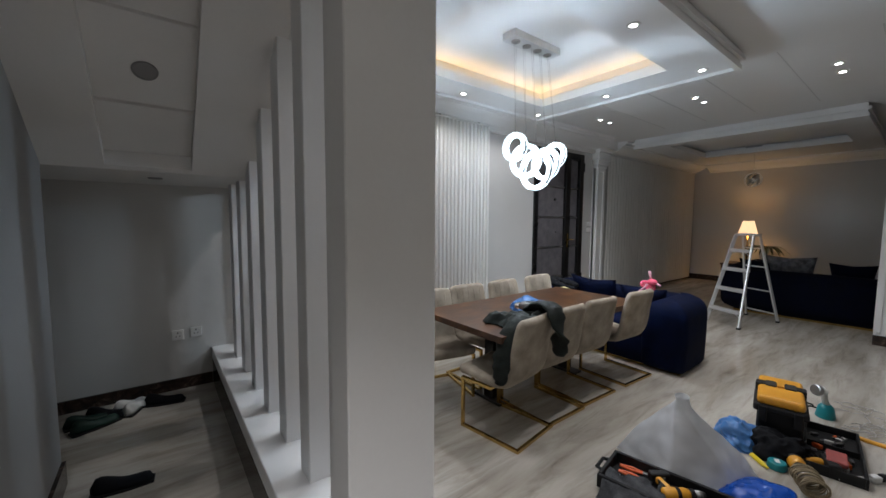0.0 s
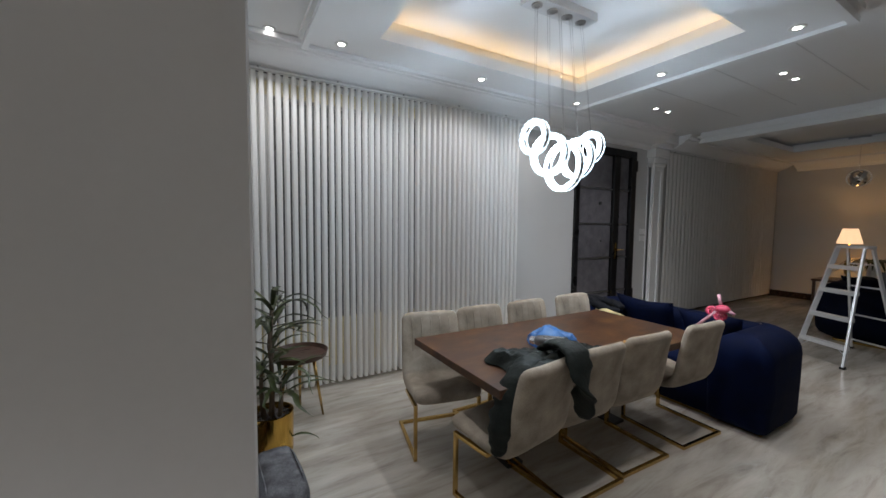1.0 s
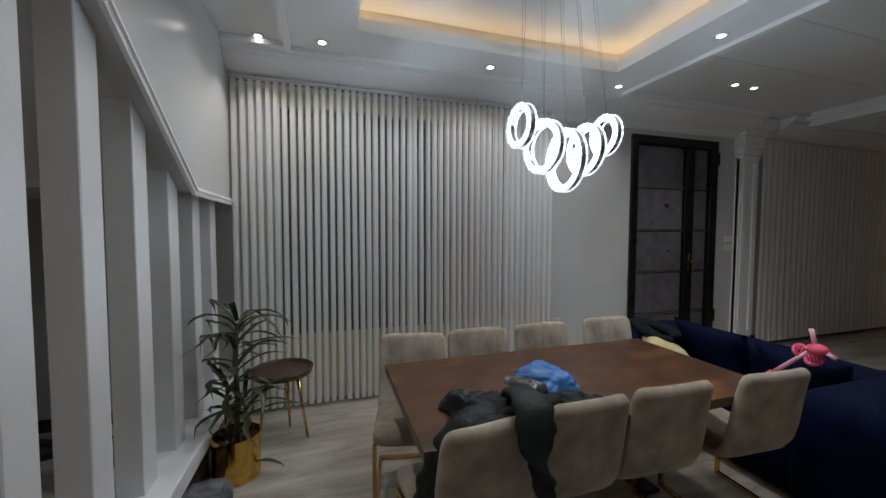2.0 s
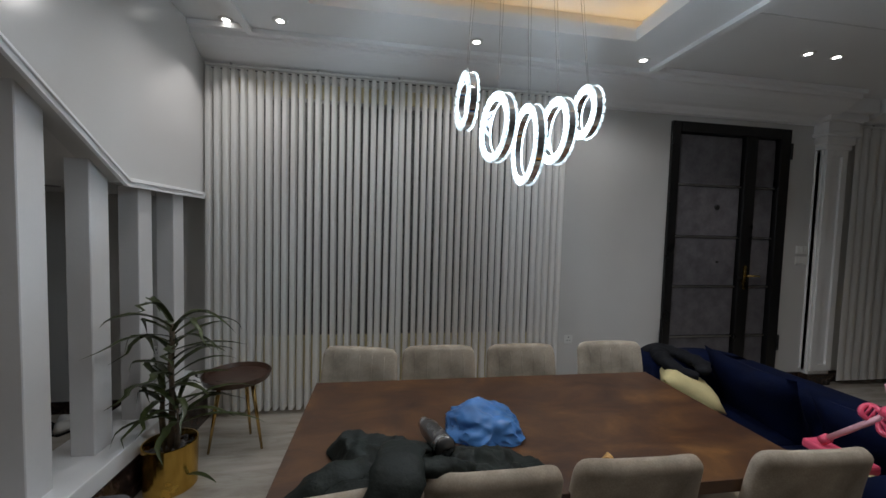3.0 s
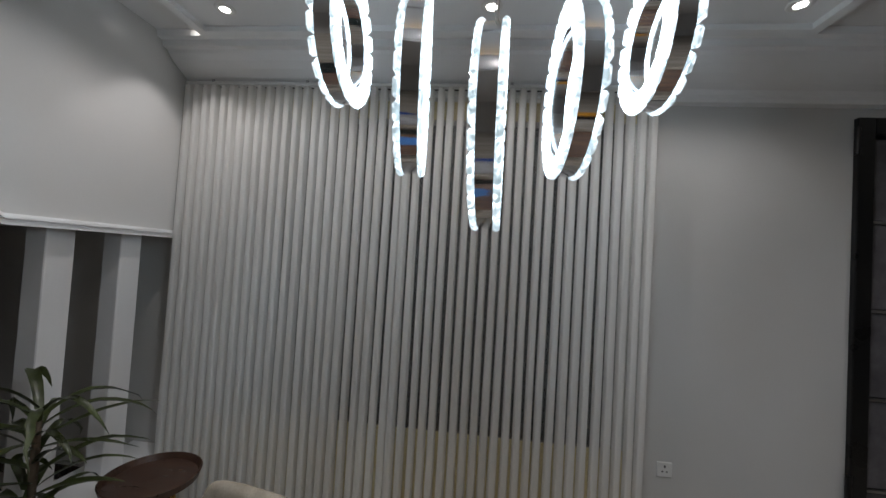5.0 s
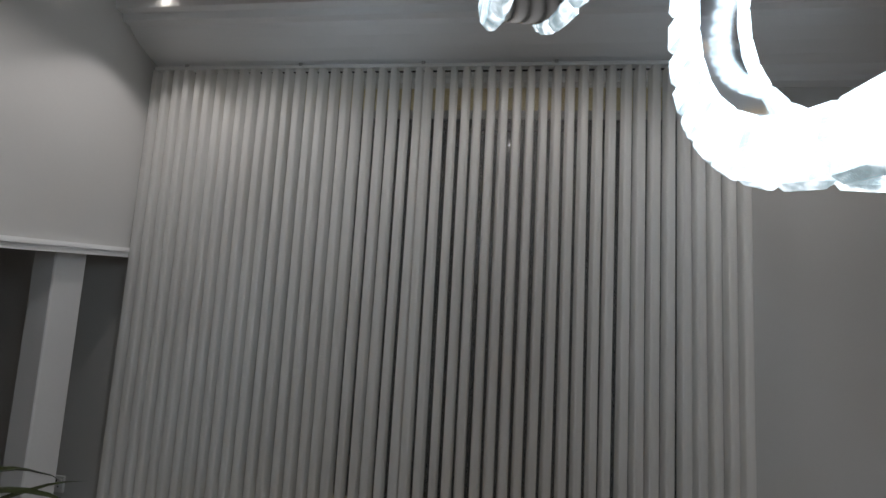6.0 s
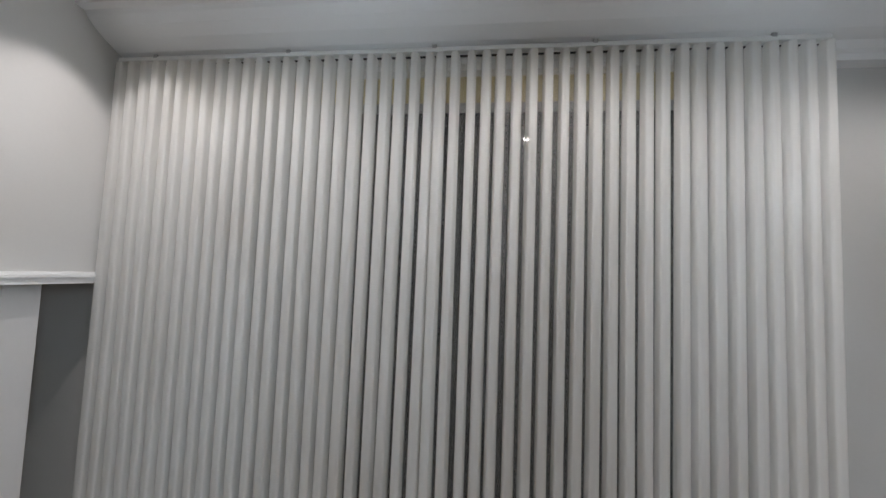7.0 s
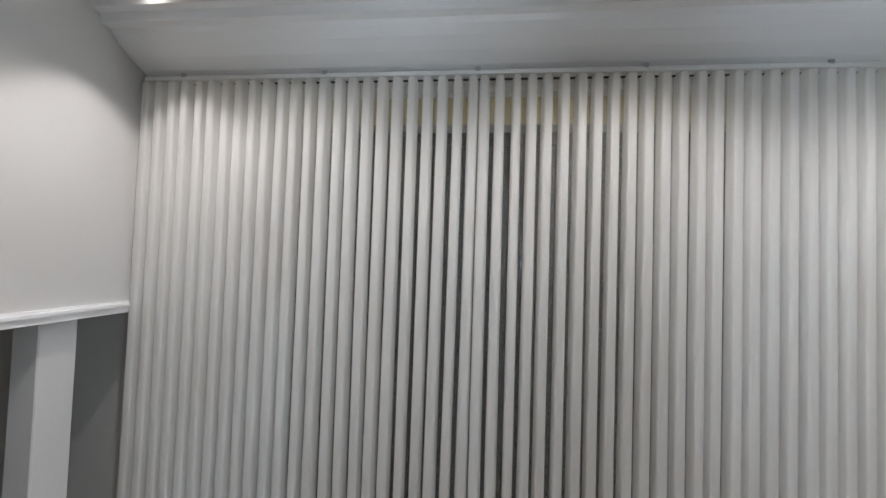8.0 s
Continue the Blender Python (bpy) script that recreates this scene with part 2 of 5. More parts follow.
# ---- mesh helpers ----
def part(name, bm, mat, parent=None, label="", smooth=False, at=None):
    """One mesh object out of a bmesh, under a thing or a part."""
    me = bpy.data.meshes.new(name)
    bmesh.ops.recalc_face_normals(bm, faces=bm.faces)
    bm.to_mesh(me)
    bm.free()
    if smooth:
        me.polygons.foreach_set("use_smooth", [True] * len(me.polygons))
    mats = mat if isinstance(mat, (list, tuple)) else [mat]
    for x in mats:
        me.materials.append(M[x] if isinstance(x, str) else x)
    ob = new(name, me)
    if at is not None:
        ob.matrix_basis = at
    if parent is not None:
        ob.parent = parent
    if label:
        ob["label"] = label
    return ob


def thing(name, label, category, m=None, group="", kind=""):
    ob = tagged(new(name), label, category, group, kind)
    if m is not None:
        ob.matrix_basis = m
    return ob


def box(x0, x1, y0, y1, z0, z1, bevel=0.0, seg=2, bm=None):
    own = bm is None
    bm = bm or bmesh.new()
    tmp = bmesh.new()
    bmesh.ops.create_cube(tmp, size=1)
    bmesh.ops.scale(tmp, vec=(x1 - x0, y1 - y0, z1 - z0), verts=tmp.verts)
    bmesh.ops.translate(tmp, vec=((x0 + x1) / 2, (y0 + y1) / 2, (z0 + z1) / 2), verts=tmp.verts)
    if bevel:
        bmesh.ops.bevel(tmp, geom=tmp.edges[:] + tmp.verts[:], offset=bevel, segments=seg, profile=0.5, affect="EDGES")
    join(bm, tmp)
    return bm


def join(bm, other, m=None):
    """Adds the mesh of another bmesh, moved by m, and frees it."""
    if m is not None:
        bmesh.ops.transform(other, matrix=m, verts=other.verts)
    me = bpy.data.meshes.new("tmp")
    other.to_mesh(me)
    other.free()
    bm.from_mesh(me)
    bpy.data.meshes.remove(me)
    return bm


def cyl(r0, r1, z0, z1, n=24, m=None, bm=None, bevel=0.0):
    tmp = bmesh.new()
    bmesh.ops.create_cone(tmp, cap_ends=True, segments=n, radius1=r0, radius2=r1, depth=z1 - z0)
    bmesh.ops.translate(tmp, vec=(0, 0, (z0 + z1) / 2), verts=tmp.verts)
    if bevel:
        edges = [e for e in tmp.edges if all(abs(abs(v.co.z - (z0 + z1) / 2) - (z1 - z0) / 2) < 1e-5 for v in e.verts) and abs(e.verts[0].co.z - e.verts[1].co.z) < 1e-6]
        bmesh.ops.bevel(tmp, geom=edges, offset=bevel, segments=2, profile=0.5, affect="EDGES")
    return join(bm or bmesh.new(), tmp, m)


def rod(a, b, r, n=10, bm=None, r2=None):
    a, b = Vector(a), Vector(b)
    q = (b - a).to_track_quat("Z", "Y").to_matrix().to_4x4()
    return cyl(r, r if r2 is None else r2, 0, (b - a).length, n, Matrix.Translation(a) @ q, bm)


def tube(points, r, n=8, bm=None, closed=False):
    """A round tube along points."""
    bm = bm or bmesh.new()
    pts = [Vector(p) for p in points]
    rings = []
    for i, p in enumerate(pts):
        a = pts[i - 1] if i or closed else p
        b = pts[(i + 1) % len(pts)] if i + 1 < len(pts) or closed else p
        q = (b - a).to_track_quat("Z", "Y")
        rad = r[i] if isinstance(r, (list, tuple)) else r
        rings.append([bm.verts.new(p + q @ Vector((rad * math.cos(k * math.tau / n), rad * math.sin(k * math.tau / n), 0))) for k in range(n)])
    pairs = list(zip(rings, rings[1:])) + ([(rings[-1], rings[0])] if closed else [])
    for u, v in pairs:
        for k in range(n):
            bm.faces.new((u[k], u[(k + 1) % n], v[(k + 1) % n], v[k]))
    if not closed:
        bm.faces.new(rings[0])
        bm.faces.new(rings[-1])
    return bm


def lathe(profile, n=32, m=None, bm=None):
    """A turned body from (radius, height) pairs."""
    tmp = bmesh.new()
    rows = []
    for r, z in profile:
        rows.append([tmp.verts.new((r * math.cos(k * math.tau / n), r * math.sin(k * math.tau / n), z)) for k in range(n)] if r > 1e-6 else [tmp.verts.new((0, 0, z))])
    for u, v in zip(rows, rows[1:]):
        for k in range(n):
            q = [u[k % len(u)], u[(k + 1) % len(u)], v[(k + 1) % len(v)], v[k % len(v)]]
            q = list(dict.fromkeys(q))
            if len(q) > 2:
                tmp.faces.new(q)
    return join(bm or bmesh.new(), tmp, m)


def prism(outline, lo, hi, axis="y", bm=None):
    """A closed outline in the plane across an axis, drawn out along it."""
    bm = bm or bmesh.new()

    def at(p, w):
        return {"x": (w, p[0], p[1]), "y": (p[0], w, p[1]), "z": (p[0], p[1], w)}[axis]
    a = [bm.verts.new(at(p, lo)) for p in outline]
    b = [bm.verts.new(at(p, hi)) for p in outline]
    n = len(outline)
    for i in range(n):
        bm.faces.new((a[i], a[(i + 1) % n], b[(i + 1) % n], b[i]))
    bm.faces.new(a)
    bm.faces.new(b)
    return bm


def rows_mesh(rows, bm=None, closed=False):
    """A sheet through rows of points."""
    bm = bm or bmesh.new()
    vs = [[bm.verts.new(p) for p in row] for row in rows]
    for u, v in zip(vs, vs[1:]):
        k = len(u)
        for i in range(k if closed else k - 1):
            bm.faces.new((u[i], u[(i + 1) % k], v[(i + 1) % k], v[i]))
    return bm


def soft_box(x0, x1, y0, y1, z0, z1, r, cuts=6, puff=0.0, seed=0.0, bm=None):
    """An upholstered block: rounded edges, gently swollen and uneven."""
    tmp = bmesh.new()
    bmesh.ops.create_cube(tmp, size=2)
    bmesh.ops.subdivide_edges(tmp, edges=tmp.edges, cuts=cuts, use_grid_fill=True)
    c, h = Vector(((x0 + x1) / 2, (y0 + y1) / 2, (z0 + z1) / 2)), Vector(((x1 - x0) / 2, (y1 - y0) / 2, (z1 - z0) / 2))
    for v in tmp.verts:
        p = Vector((v.co.x * h.x, v.co.y * h.y, v.co.z * h.z))
        inner = Vector((max(-h.x + r, min(h.x - r, p.x)), max(-h.y + r, min(h.y - r, p.y)), max(-h.z + r, min(h.z - r, p.z))))
        d = p - inner
        if d.length > 1e-6:
            p = inner + d.normalized() * min(r, d.length)
        if puff:
            w = (1 - v.co.x ** 2) * (1 - v.co.y ** 2) + (1 - v.co.x ** 2) * (1 - v.co.z ** 2) + (1 - v.co.y ** 2) * (1 - v.co.z ** 2)
            p += v.co.normalized() * puff * w
            p += Vector(noise.noise_vector((p + Vector((seed, seed, seed))) * 5)) * puff * 0.35
        v.co = p + c
    return join(bm or bmesh.new(), tmp)


def cushion_mesh(w, h, d, seed=0.0, n=12):
    """A square throw cushion, thick in the middle with pinched corners."""
    bm = bmesh.new()
    sheets = []
    for side in (-1, 1):
        rows = []
        for i in range(n + 1):
            row = []
            for j in range(n + 1):
                u, v = 2 * i / n - 1, 2 * j / n - 1
                t = max(0.0, (1 - u ** 4) * (1 - v ** 4)) ** 0.55
                pull = 1 - 0.07 * (u * u * (1 - v * v) + v * v * (1 - u * u)) - 0.0
                k = 1 - 0.08 * (1 - abs(u)) * abs(v) - 0.08 * (1 - abs(v)) * abs(u)
                wob = noise.noise(Vector((u * 1.7 + seed, v * 1.7, side * 2.0))) * 0.12
                row.append((w / 2 * u * k * pull, side * d / 2 * t * (1 + wob), h / 2 * v * k * pull))
            rows.append(row)
        sheets.append(rows)
    for rows in sheets:
        rows_mesh(rows, bm)
    bmesh.ops.remove_doubles(bm, verts=bm.verts, dist=0.0008)
    return bm


def shade_smooth(ob, angle=40):
    me = ob.data
    me.polygons.foreach_set("use_smooth", [True] * len(me.polygons))
    me.set_sharp_from_angle(angle=radians(angle))
    return ob


# ---- the large structure ----
CEIL, NORTH, STAIR, LEDGE = 2.94, 3.825, 0.675, 0.32
KINK_Y, KINK_Z, SLOPE = 2.79, 1.735, 0.66


def structure(name, bm, mat, label, category="wall", smooth=False):
    return tagged(part(name, bm, mat, smooth=smooth), label, category, kind="structure")


floor = structure("floor", box(-2.4, 11.6, -3.4, 4.1, -0.12, 0.0), "floor", "polished beige floor with grey stone veins", "floor")

# north wall, with the window behind the sheers and the entrance door
WX0, WX1, WZ0, WZ1 = 0.99, 3.50, 0.60, 2.58
DX0, DX1, DZ = 4.77, 6.12, 2.64
b = box(-1.5, WX0, NORTH, NORTH + 0.22, 0, 3.2)
box(WX0, WX1, NORTH, NORTH + 0.22, 0, WZ0, bm=b)
box(WX0, WX1, NORTH, NORTH + 0.22, WZ1, 3.2, bm=b)
box(WX1, DX0, NORTH, NORTH + 0.22, 0, 3.2, bm=b)
box(DX0, DX1, NORTH, NORTH + 0.22, DZ, 3.2, bm=b)
box(DX1, 11.35, NORTH, NORTH + 0.22, 0, 3.2, bm=b)
structure("wall_north", b, "wall", "light warm-grey painted wall with window and door")
b = box(WX0 - 0.2, WX1 + 0.06, NORTH - 0.004, NORTH, WZ1 + 0.002, 2.90)
box(WX0 - 0.2, WX1 + 0.06, NORTH - 0.004, NORTH, 0.13, WZ0 - 0.002, bm=b)
structure("wall_window_band", b, "cream", "cream painted wall above and below the window")
structure("wall_east", box(11.15, 11.35, -3.4, NORTH, 0, 3.2), "wall", "light grey painted end wall of the living room")
structure("wall_south", box(-2.4, 11.35, -3.6, -3.4, 0, 3.2), "wall", "light grey painted wall")
structure("wall_west", box(-2.6, -2.4, -3.6, 1.2, 0, 3.2), "wall", "light grey painted wall")
# These three walls carry the darkened paint that deepens the shade behind the fins.
structure("wall_stair_inner", box(-0.62, -0.45, 1.0, 2.78, 0, 3.2), "stair_wall", "painted wall under the stairs, colour darkened for shade")
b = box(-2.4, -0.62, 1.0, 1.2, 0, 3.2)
structure("wall_stair_end", b, "stair_wall", "painted wall beside the stairs, colour darkened for shade")
structure("wall_stair_back", box(-1.6, -1.5, 1.2, NORTH, 0, 3.2), "stair_wall", "painted wall under the stairs, colour darkened for shade")

# ceiling: one mesh with a hole over the lit tray
TX0, TX1, TY0, TY1 = 1.15, 4.06, 1.06, 3.22
IX0, IX1, IY0, IY1 = 1.60, 3.66, 1.48, 2.84
CX0, CX1, CY0, CY1 = 1.47, 3.79, 1.35, 2.97
TRAY, COVE_TOP = 2.80, 3.01
b = box(-2.6, CX0, -3.6, NORTH, CEIL, CEIL + 0.2)
box(CX1, 7.3, -3.6, NORTH, CEIL, CEIL + 0.2, bm=b)
box(7.3, 11.35, -3.6, NORTH, CEIL, CEIL + 0.2, bm=b)
box(CX0, CX1, -3.6, CY0, CEIL, CEIL + 0.2, bm=b)
box(CX0, CX1, CY1, NORTH, CEIL, CEIL + 0.2, bm=b)
box(CX0, CX1, CY0, CY1, COVE_TOP, CEIL + 0.2, bm=b)
structure("ceiling", b, "ceiling", "white painted ceiling", "ceiling")


def tray(name, outer, inner, cove, z, top, label):
    """A dropped border with moulded lips round an opening."""
    ox0, ox1, oy0, oy1 = outer
    ix0, ix1, iy0, iy1 = inner
    cx0, cx1, cy0, cy1 = cove
    bm = bmesh.new()

    def border(a, c, z0, z1):
        box(a[0], c[0], a[2], a[3], z0, z1, bm=bm)
        box(c[1], a[1], a[2], a[3], z0, z1, bm=bm)
        box(c[0], c[1], a[2], c[2], z0, z1, bm=bm)
        box(c[0], c[1], c[3], a[3], z0, z1, bm=bm)
    grow = lambda r, d: (r[0] - d, r[1] + d, r[2] - d, r[3] + d)
    border(outer, inner, z, z + 0.03)
    border(outer, cove, z + 0.03, top)
    border(grow(inner, 0.02), inner, z + 0.03, z + 0.085)
    border(grow(outer, 0.03), grow(outer, -0.012), z + 0.05, z + 0.085)
    border(grow(outer, 0.014), grow(outer, -0.03), z - 0.028, z + 0.012)
    return structure(name, bm, "ceiling", label, "ceiling")


tray("ceiling_tray_dining", (TX0, TX1, TY0, TY1), (IX0, IX1, IY0, IY1), (CX0, CX1, CY0, CY1), TRAY, CEIL - 0.002, "white dropped tray border with warm cove light")
tray("ceiling_tray_living", (6.95, 10.3, 0.52, 3.32), (7.3, 9.1, 0.82, 2.88), (7.2, 9.2, 0.72, 2.98), 2.80, CEIL - 0.002, "white dropped ceiling border over the living room")

# thin shadow joints between the ceiling boards
joint = bmesh.new()
for y in (0.28, 0.88, 1.49, 2.06, 2.62):
    box(4.35, 6.45, y - 0.004, y + 0.004, CEIL - 0.003, CEIL + 0.002, bm=joint)
structure("ceiling_joint", joint, "groove", "thin grey joints between ceiling boards", "ceiling")

# cornice along the north wall
PROFILE = [(NORTH, 2.70), (3.765, 2.70), (3.755, 2.722), (3.735, 2.73), (3.715, 2.752), (3.66, 2.766), (3.60, 2.792), (3.55, 2.820), (3.52, 2.845), (3.508, 2.862),
           (3.472, 2.864), (3.466, 2.898), (3.432, 2.901), (3.425, CEIL - 0.003), (NORTH, CEIL - 0.003)]
structure("cornice_dining", prism(PROFILE, STAIR, 6.46, "x"), "white", "white moulded cornice above the curtain", "cornice")
structure("cornice_living", prism(PROFILE, 6.90, 11.15, "x"), "white", "white moulded cornice in the living room", "cornice")
EAST = [(11.15 - (NORTH - y), z) for y, z in PROFILE]
structure("cornice_east", prism(EAST, -3.4, 3.42, "y"), "white", "white moulded cornice on the end wall", "cornice")

# stairs: sloping flight wall, its trim, soffit, ledge and fins
TOPY = KINK_Y - (CEIL - KINK_Z) / SLOPE


def flight(y):
    return KINK_Z + SLOPE * max(0.0, KINK_Y - y)


outline = [(NORTH, KINK_Z), (KINK_Y, KINK_Z), (TOPY, CEIL - 0.002), (NORTH, CEIL - 0.002)]
structure("wall_stair_flight", prism(outline, 0.55, STAIR, "x"), "wall", "light grey wall closing the stair flight")
trim = bmesh.new()
for lo, hi, out in ((-0.02, 0.028, 0.018), (0.006, 0.018, 0.03)):
    c = 1 / math.cos(math.atan(SLOPE))
    line = [(NORTH, KINK_Z + lo), (KINK_Y, KINK_Z + lo), (TOPY, CEIL - 0.004 + lo * c - 0.03), (TOPY, CEIL - 0.004 + hi * c - 0.03), (KINK_Y, KINK_Z + hi), (NORTH, KINK_Z + hi)]
    prism(line, STAIR - 0.002, STAIR + out, "x", trim)
structure("trim_stair", trim, "white", "white moulded trim under the stair flight", "trim")

# soffit with a recessed panel
RX0, RX1, RY1, RY0 = -0.2, 0.2, 2.76, 0.95


def slab(x0, x1, y0, y1, lift, thick, bm):
    pts = [(y0, flight(y0) + lift), (y1, flight(y1) + lift), (y1, flight(y1) + lift + thick), (y0, flight(y0) + lift + thick)]
    prism(pts, x0, x1, "x", bm)


s = bmesh.new()
slab(-0.45, RX0, TOPY, KINK_Y, 0, 0.12, s)
slab(RX1, 0.55, TOPY, KINK_Y, 0, 0.12, s)
slab(RX0, RX1, RY1, KINK_Y, 0, 0.12, s)
slab(RX0, RX1, TOPY, RY0, 0, 0.12, s)
cuts = [RY0, 1.60, 2.03, 2.45, RY1]
for a, c in zip(cuts, cuts[1:]):
    slab(RX0, RX1, a + 0.008, c - 0.008, 0.075, 0.04, s)
slab(RX0, RX1, RY0, RY1, 0.09, 0.05, s)
box(-1.5, 0.55, KINK_Y, NORTH, KINK_Z, KINK_Z + 0.12, bm=s)
box(-1.5, -0.45, 1.2, KINK_Y, KINK_Z + 0.4, KINK_Z + 0.5, bm=s)
structure("soffit_stair", s, "soffit", "grey sloping soffit with a recessed panel under the stairs", "ceiling")

led = box(0.36, 0.715, 0.80, NORTH, LEDGE - 0.10, LEDGE, 0.006)
box(0.38, 0.69, 0.82, NORTH, 0, LEDGE - 0.10, bm=led)
structure("ledge_stair", led, "white", "white ledge carrying the stair fins", "ledge")

# skirting in dark marble
sk = box(-1.5, 0.36, NORTH - 0.018, NORTH, 0, 0.095)
box(3.62, DX0, NORTH - 0.018, NORTH, 0, 0.12, bm=sk)
box(DX1, 6.448, NORTH - 0.018, NORTH, 0, 0.12, bm=sk)
box(6.742, 11.13, NORTH - 0.018, NORTH, 0, 0.12, bm=sk)
structure("baseboard_north", sk, "marble", "dark brown marble skirting", "skirting")
structure("baseboard_east", box(11.13, 11.15, -3.4, NORTH - 0.02, 0, 0.13), "marble", "dark brown marble skirting", "skirting")
sk = box(0.715 - 0.022, 0.712, 0.80, NORTH - 0.02, 0, LEDGE - 0.11)
box(0.362, 0.378, 0.80, NORTH - 0.02, 0, LEDGE - 0.11, bm=sk)
box(-0.45, -0.432, 1.0, 2.78, 0, 0.13, bm=sk)
structure("baseboard_stair", sk, "marble", "dark brown marble skirting under the ledge", "skirting")


def fin(x0, x1, y0, y1):
    """One upright fin from the ledge up to the sloping soffit."""
    bm = bmesh.new()
    pts = [(y0, LEDGE), (y1, LEDGE), (y1, min(flight(y1), CEIL - 0.002)), (y0, min(flight(y0), CEIL - 0.002))]
    if y0 < KINK_Y < y1:
        pts.insert(3, (KINK_Y, KINK_Z))
    prism(pts, x0, x1, "x", bm)
    bmesh.ops.bevel(bm, geom=[e for e in bm.edges if abs(e.verts[0].co.z - e.verts[1].co.z) > 0.5], offset=0.004, segments=1, affect="EDGES")
    ob = part("stair_fin", bm, "fin")
    return tagged(ob, "tall off-white painted fin between ledge and soffit", "fin", "stair fins", "structure")


fin(0.39, STAIR - 0.004, 0.87, 0.985)
for i in range(7):
    fin(0.495, 0.606, 1.165 + 0.37 * i, 1.295 + 0.37 * i)


# ---- columns at the opening to the living room ----
def pilaster(name, x0, x1, y0, y1, label):
    """A square column with a marble foot, raised panel frames and a stepped capital."""
    t = thing(name, label, "column", pose((x0 + x1) / 2, (y0 + y1) / 2, 0), kind="structure")
    w, d = (x1 - x0) / 2, (y1 - y0) / 2
    part("shaft", box(-w, w, -d, d, 0.12, CEIL - 0.004, 0.004), "white", t)
    part("foot", box(-w - 0.015, w + 0.015, -d - 0.015, d - 0.0, 0, 0.12, 0.003), "marble", t, "dark marble foot")
    fr = bmesh.new()
    for a, c in ((-w, -w + 0.07), (w - 0.07, w)):
        box(a, c, -d - 0.02, -d, 0.16, 2.45, 0.004, bm=fr)
    box(-w + 0.07, w - 0.07, -d - 0.02, -d, 0.16, 0.23, 0.004, bm=fr)
    box(-w + 0.07, w - 0.07, -d - 0.02, -d, 2.38, 2.45, 0.004, bm=fr)
    for a, c in ((-d, -d + 0.06), (d - 0.06, d)):
        box(-w - 0.02, -w, a, c, 0.16, 2.45, 0.004, bm=fr)
    part("panel_frame", fr, "white", t)
    cap = bmesh.new()
    for z0, z1, g in ((2.45, 2.50, 0.03), (2.50, 2.58, 0.045), (2.58, 2.62, 0.075), (2.62, 2.72, 0.06), (2.72, 2.80, 0.10), (2.80, CEIL - 0.004, 0.15)):
        box(-w - g, w + g, -d - g, d, z0, z1, 0.01, bm=cap)
    part("capital", cap, "white", t)
    return t


pilaster("column_north", 6.465, 6.725, 3.745, NORTH - 0.001, "white panelled column with stepped capital on marble foot")
pilaster("column_south", 6.83, 7.25, -0.15, 0.31, "white panelled column with stepped capital on dark marble foot")


# ---- window, door and fittings in the north wall ----
def window():
    t = thing("window_1", "dark night window with black frames behind sheers", "window", pose(0, 0, 0), kind="structure")
    fr = bmesh.new()
    xs = [WX0, 1.83, 2.66, WX1]
    y0, y1 = NORTH + 0.10, NORTH + 0.15
    for i, x in enumerate(xs):
        w = 0.05 if i in (0, 3) else 0.035
        box(max(WX0, x - w), min(WX1, x + w), y0, y1, WZ0, WZ1, 0.003, bm=fr)
    for z0, z1 in ((WZ0, WZ0 + 0.06), (WZ1 - 0.06, WZ1)):
        box(WX0 + 0.05, WX1 - 0.05, y0 + 0.002, y1 - 0.002, z0, z1, bm=fr)
    part("window_frame", fr, "black", t)
    for a, c in zip(xs, xs[1:]):
        part("pane", box(a + 0.03, c - 0.03, NORTH + 0.12, NORTH + 0.126, WZ0 + 0.05, WZ1 - 0.05), "glass", t)
    part("window_sill", box(WX0, WX1, NORTH + 0.0, NORTH + 0.22, WZ0 - 0.0, WZ0 + 0.012), "marble", t)


window()


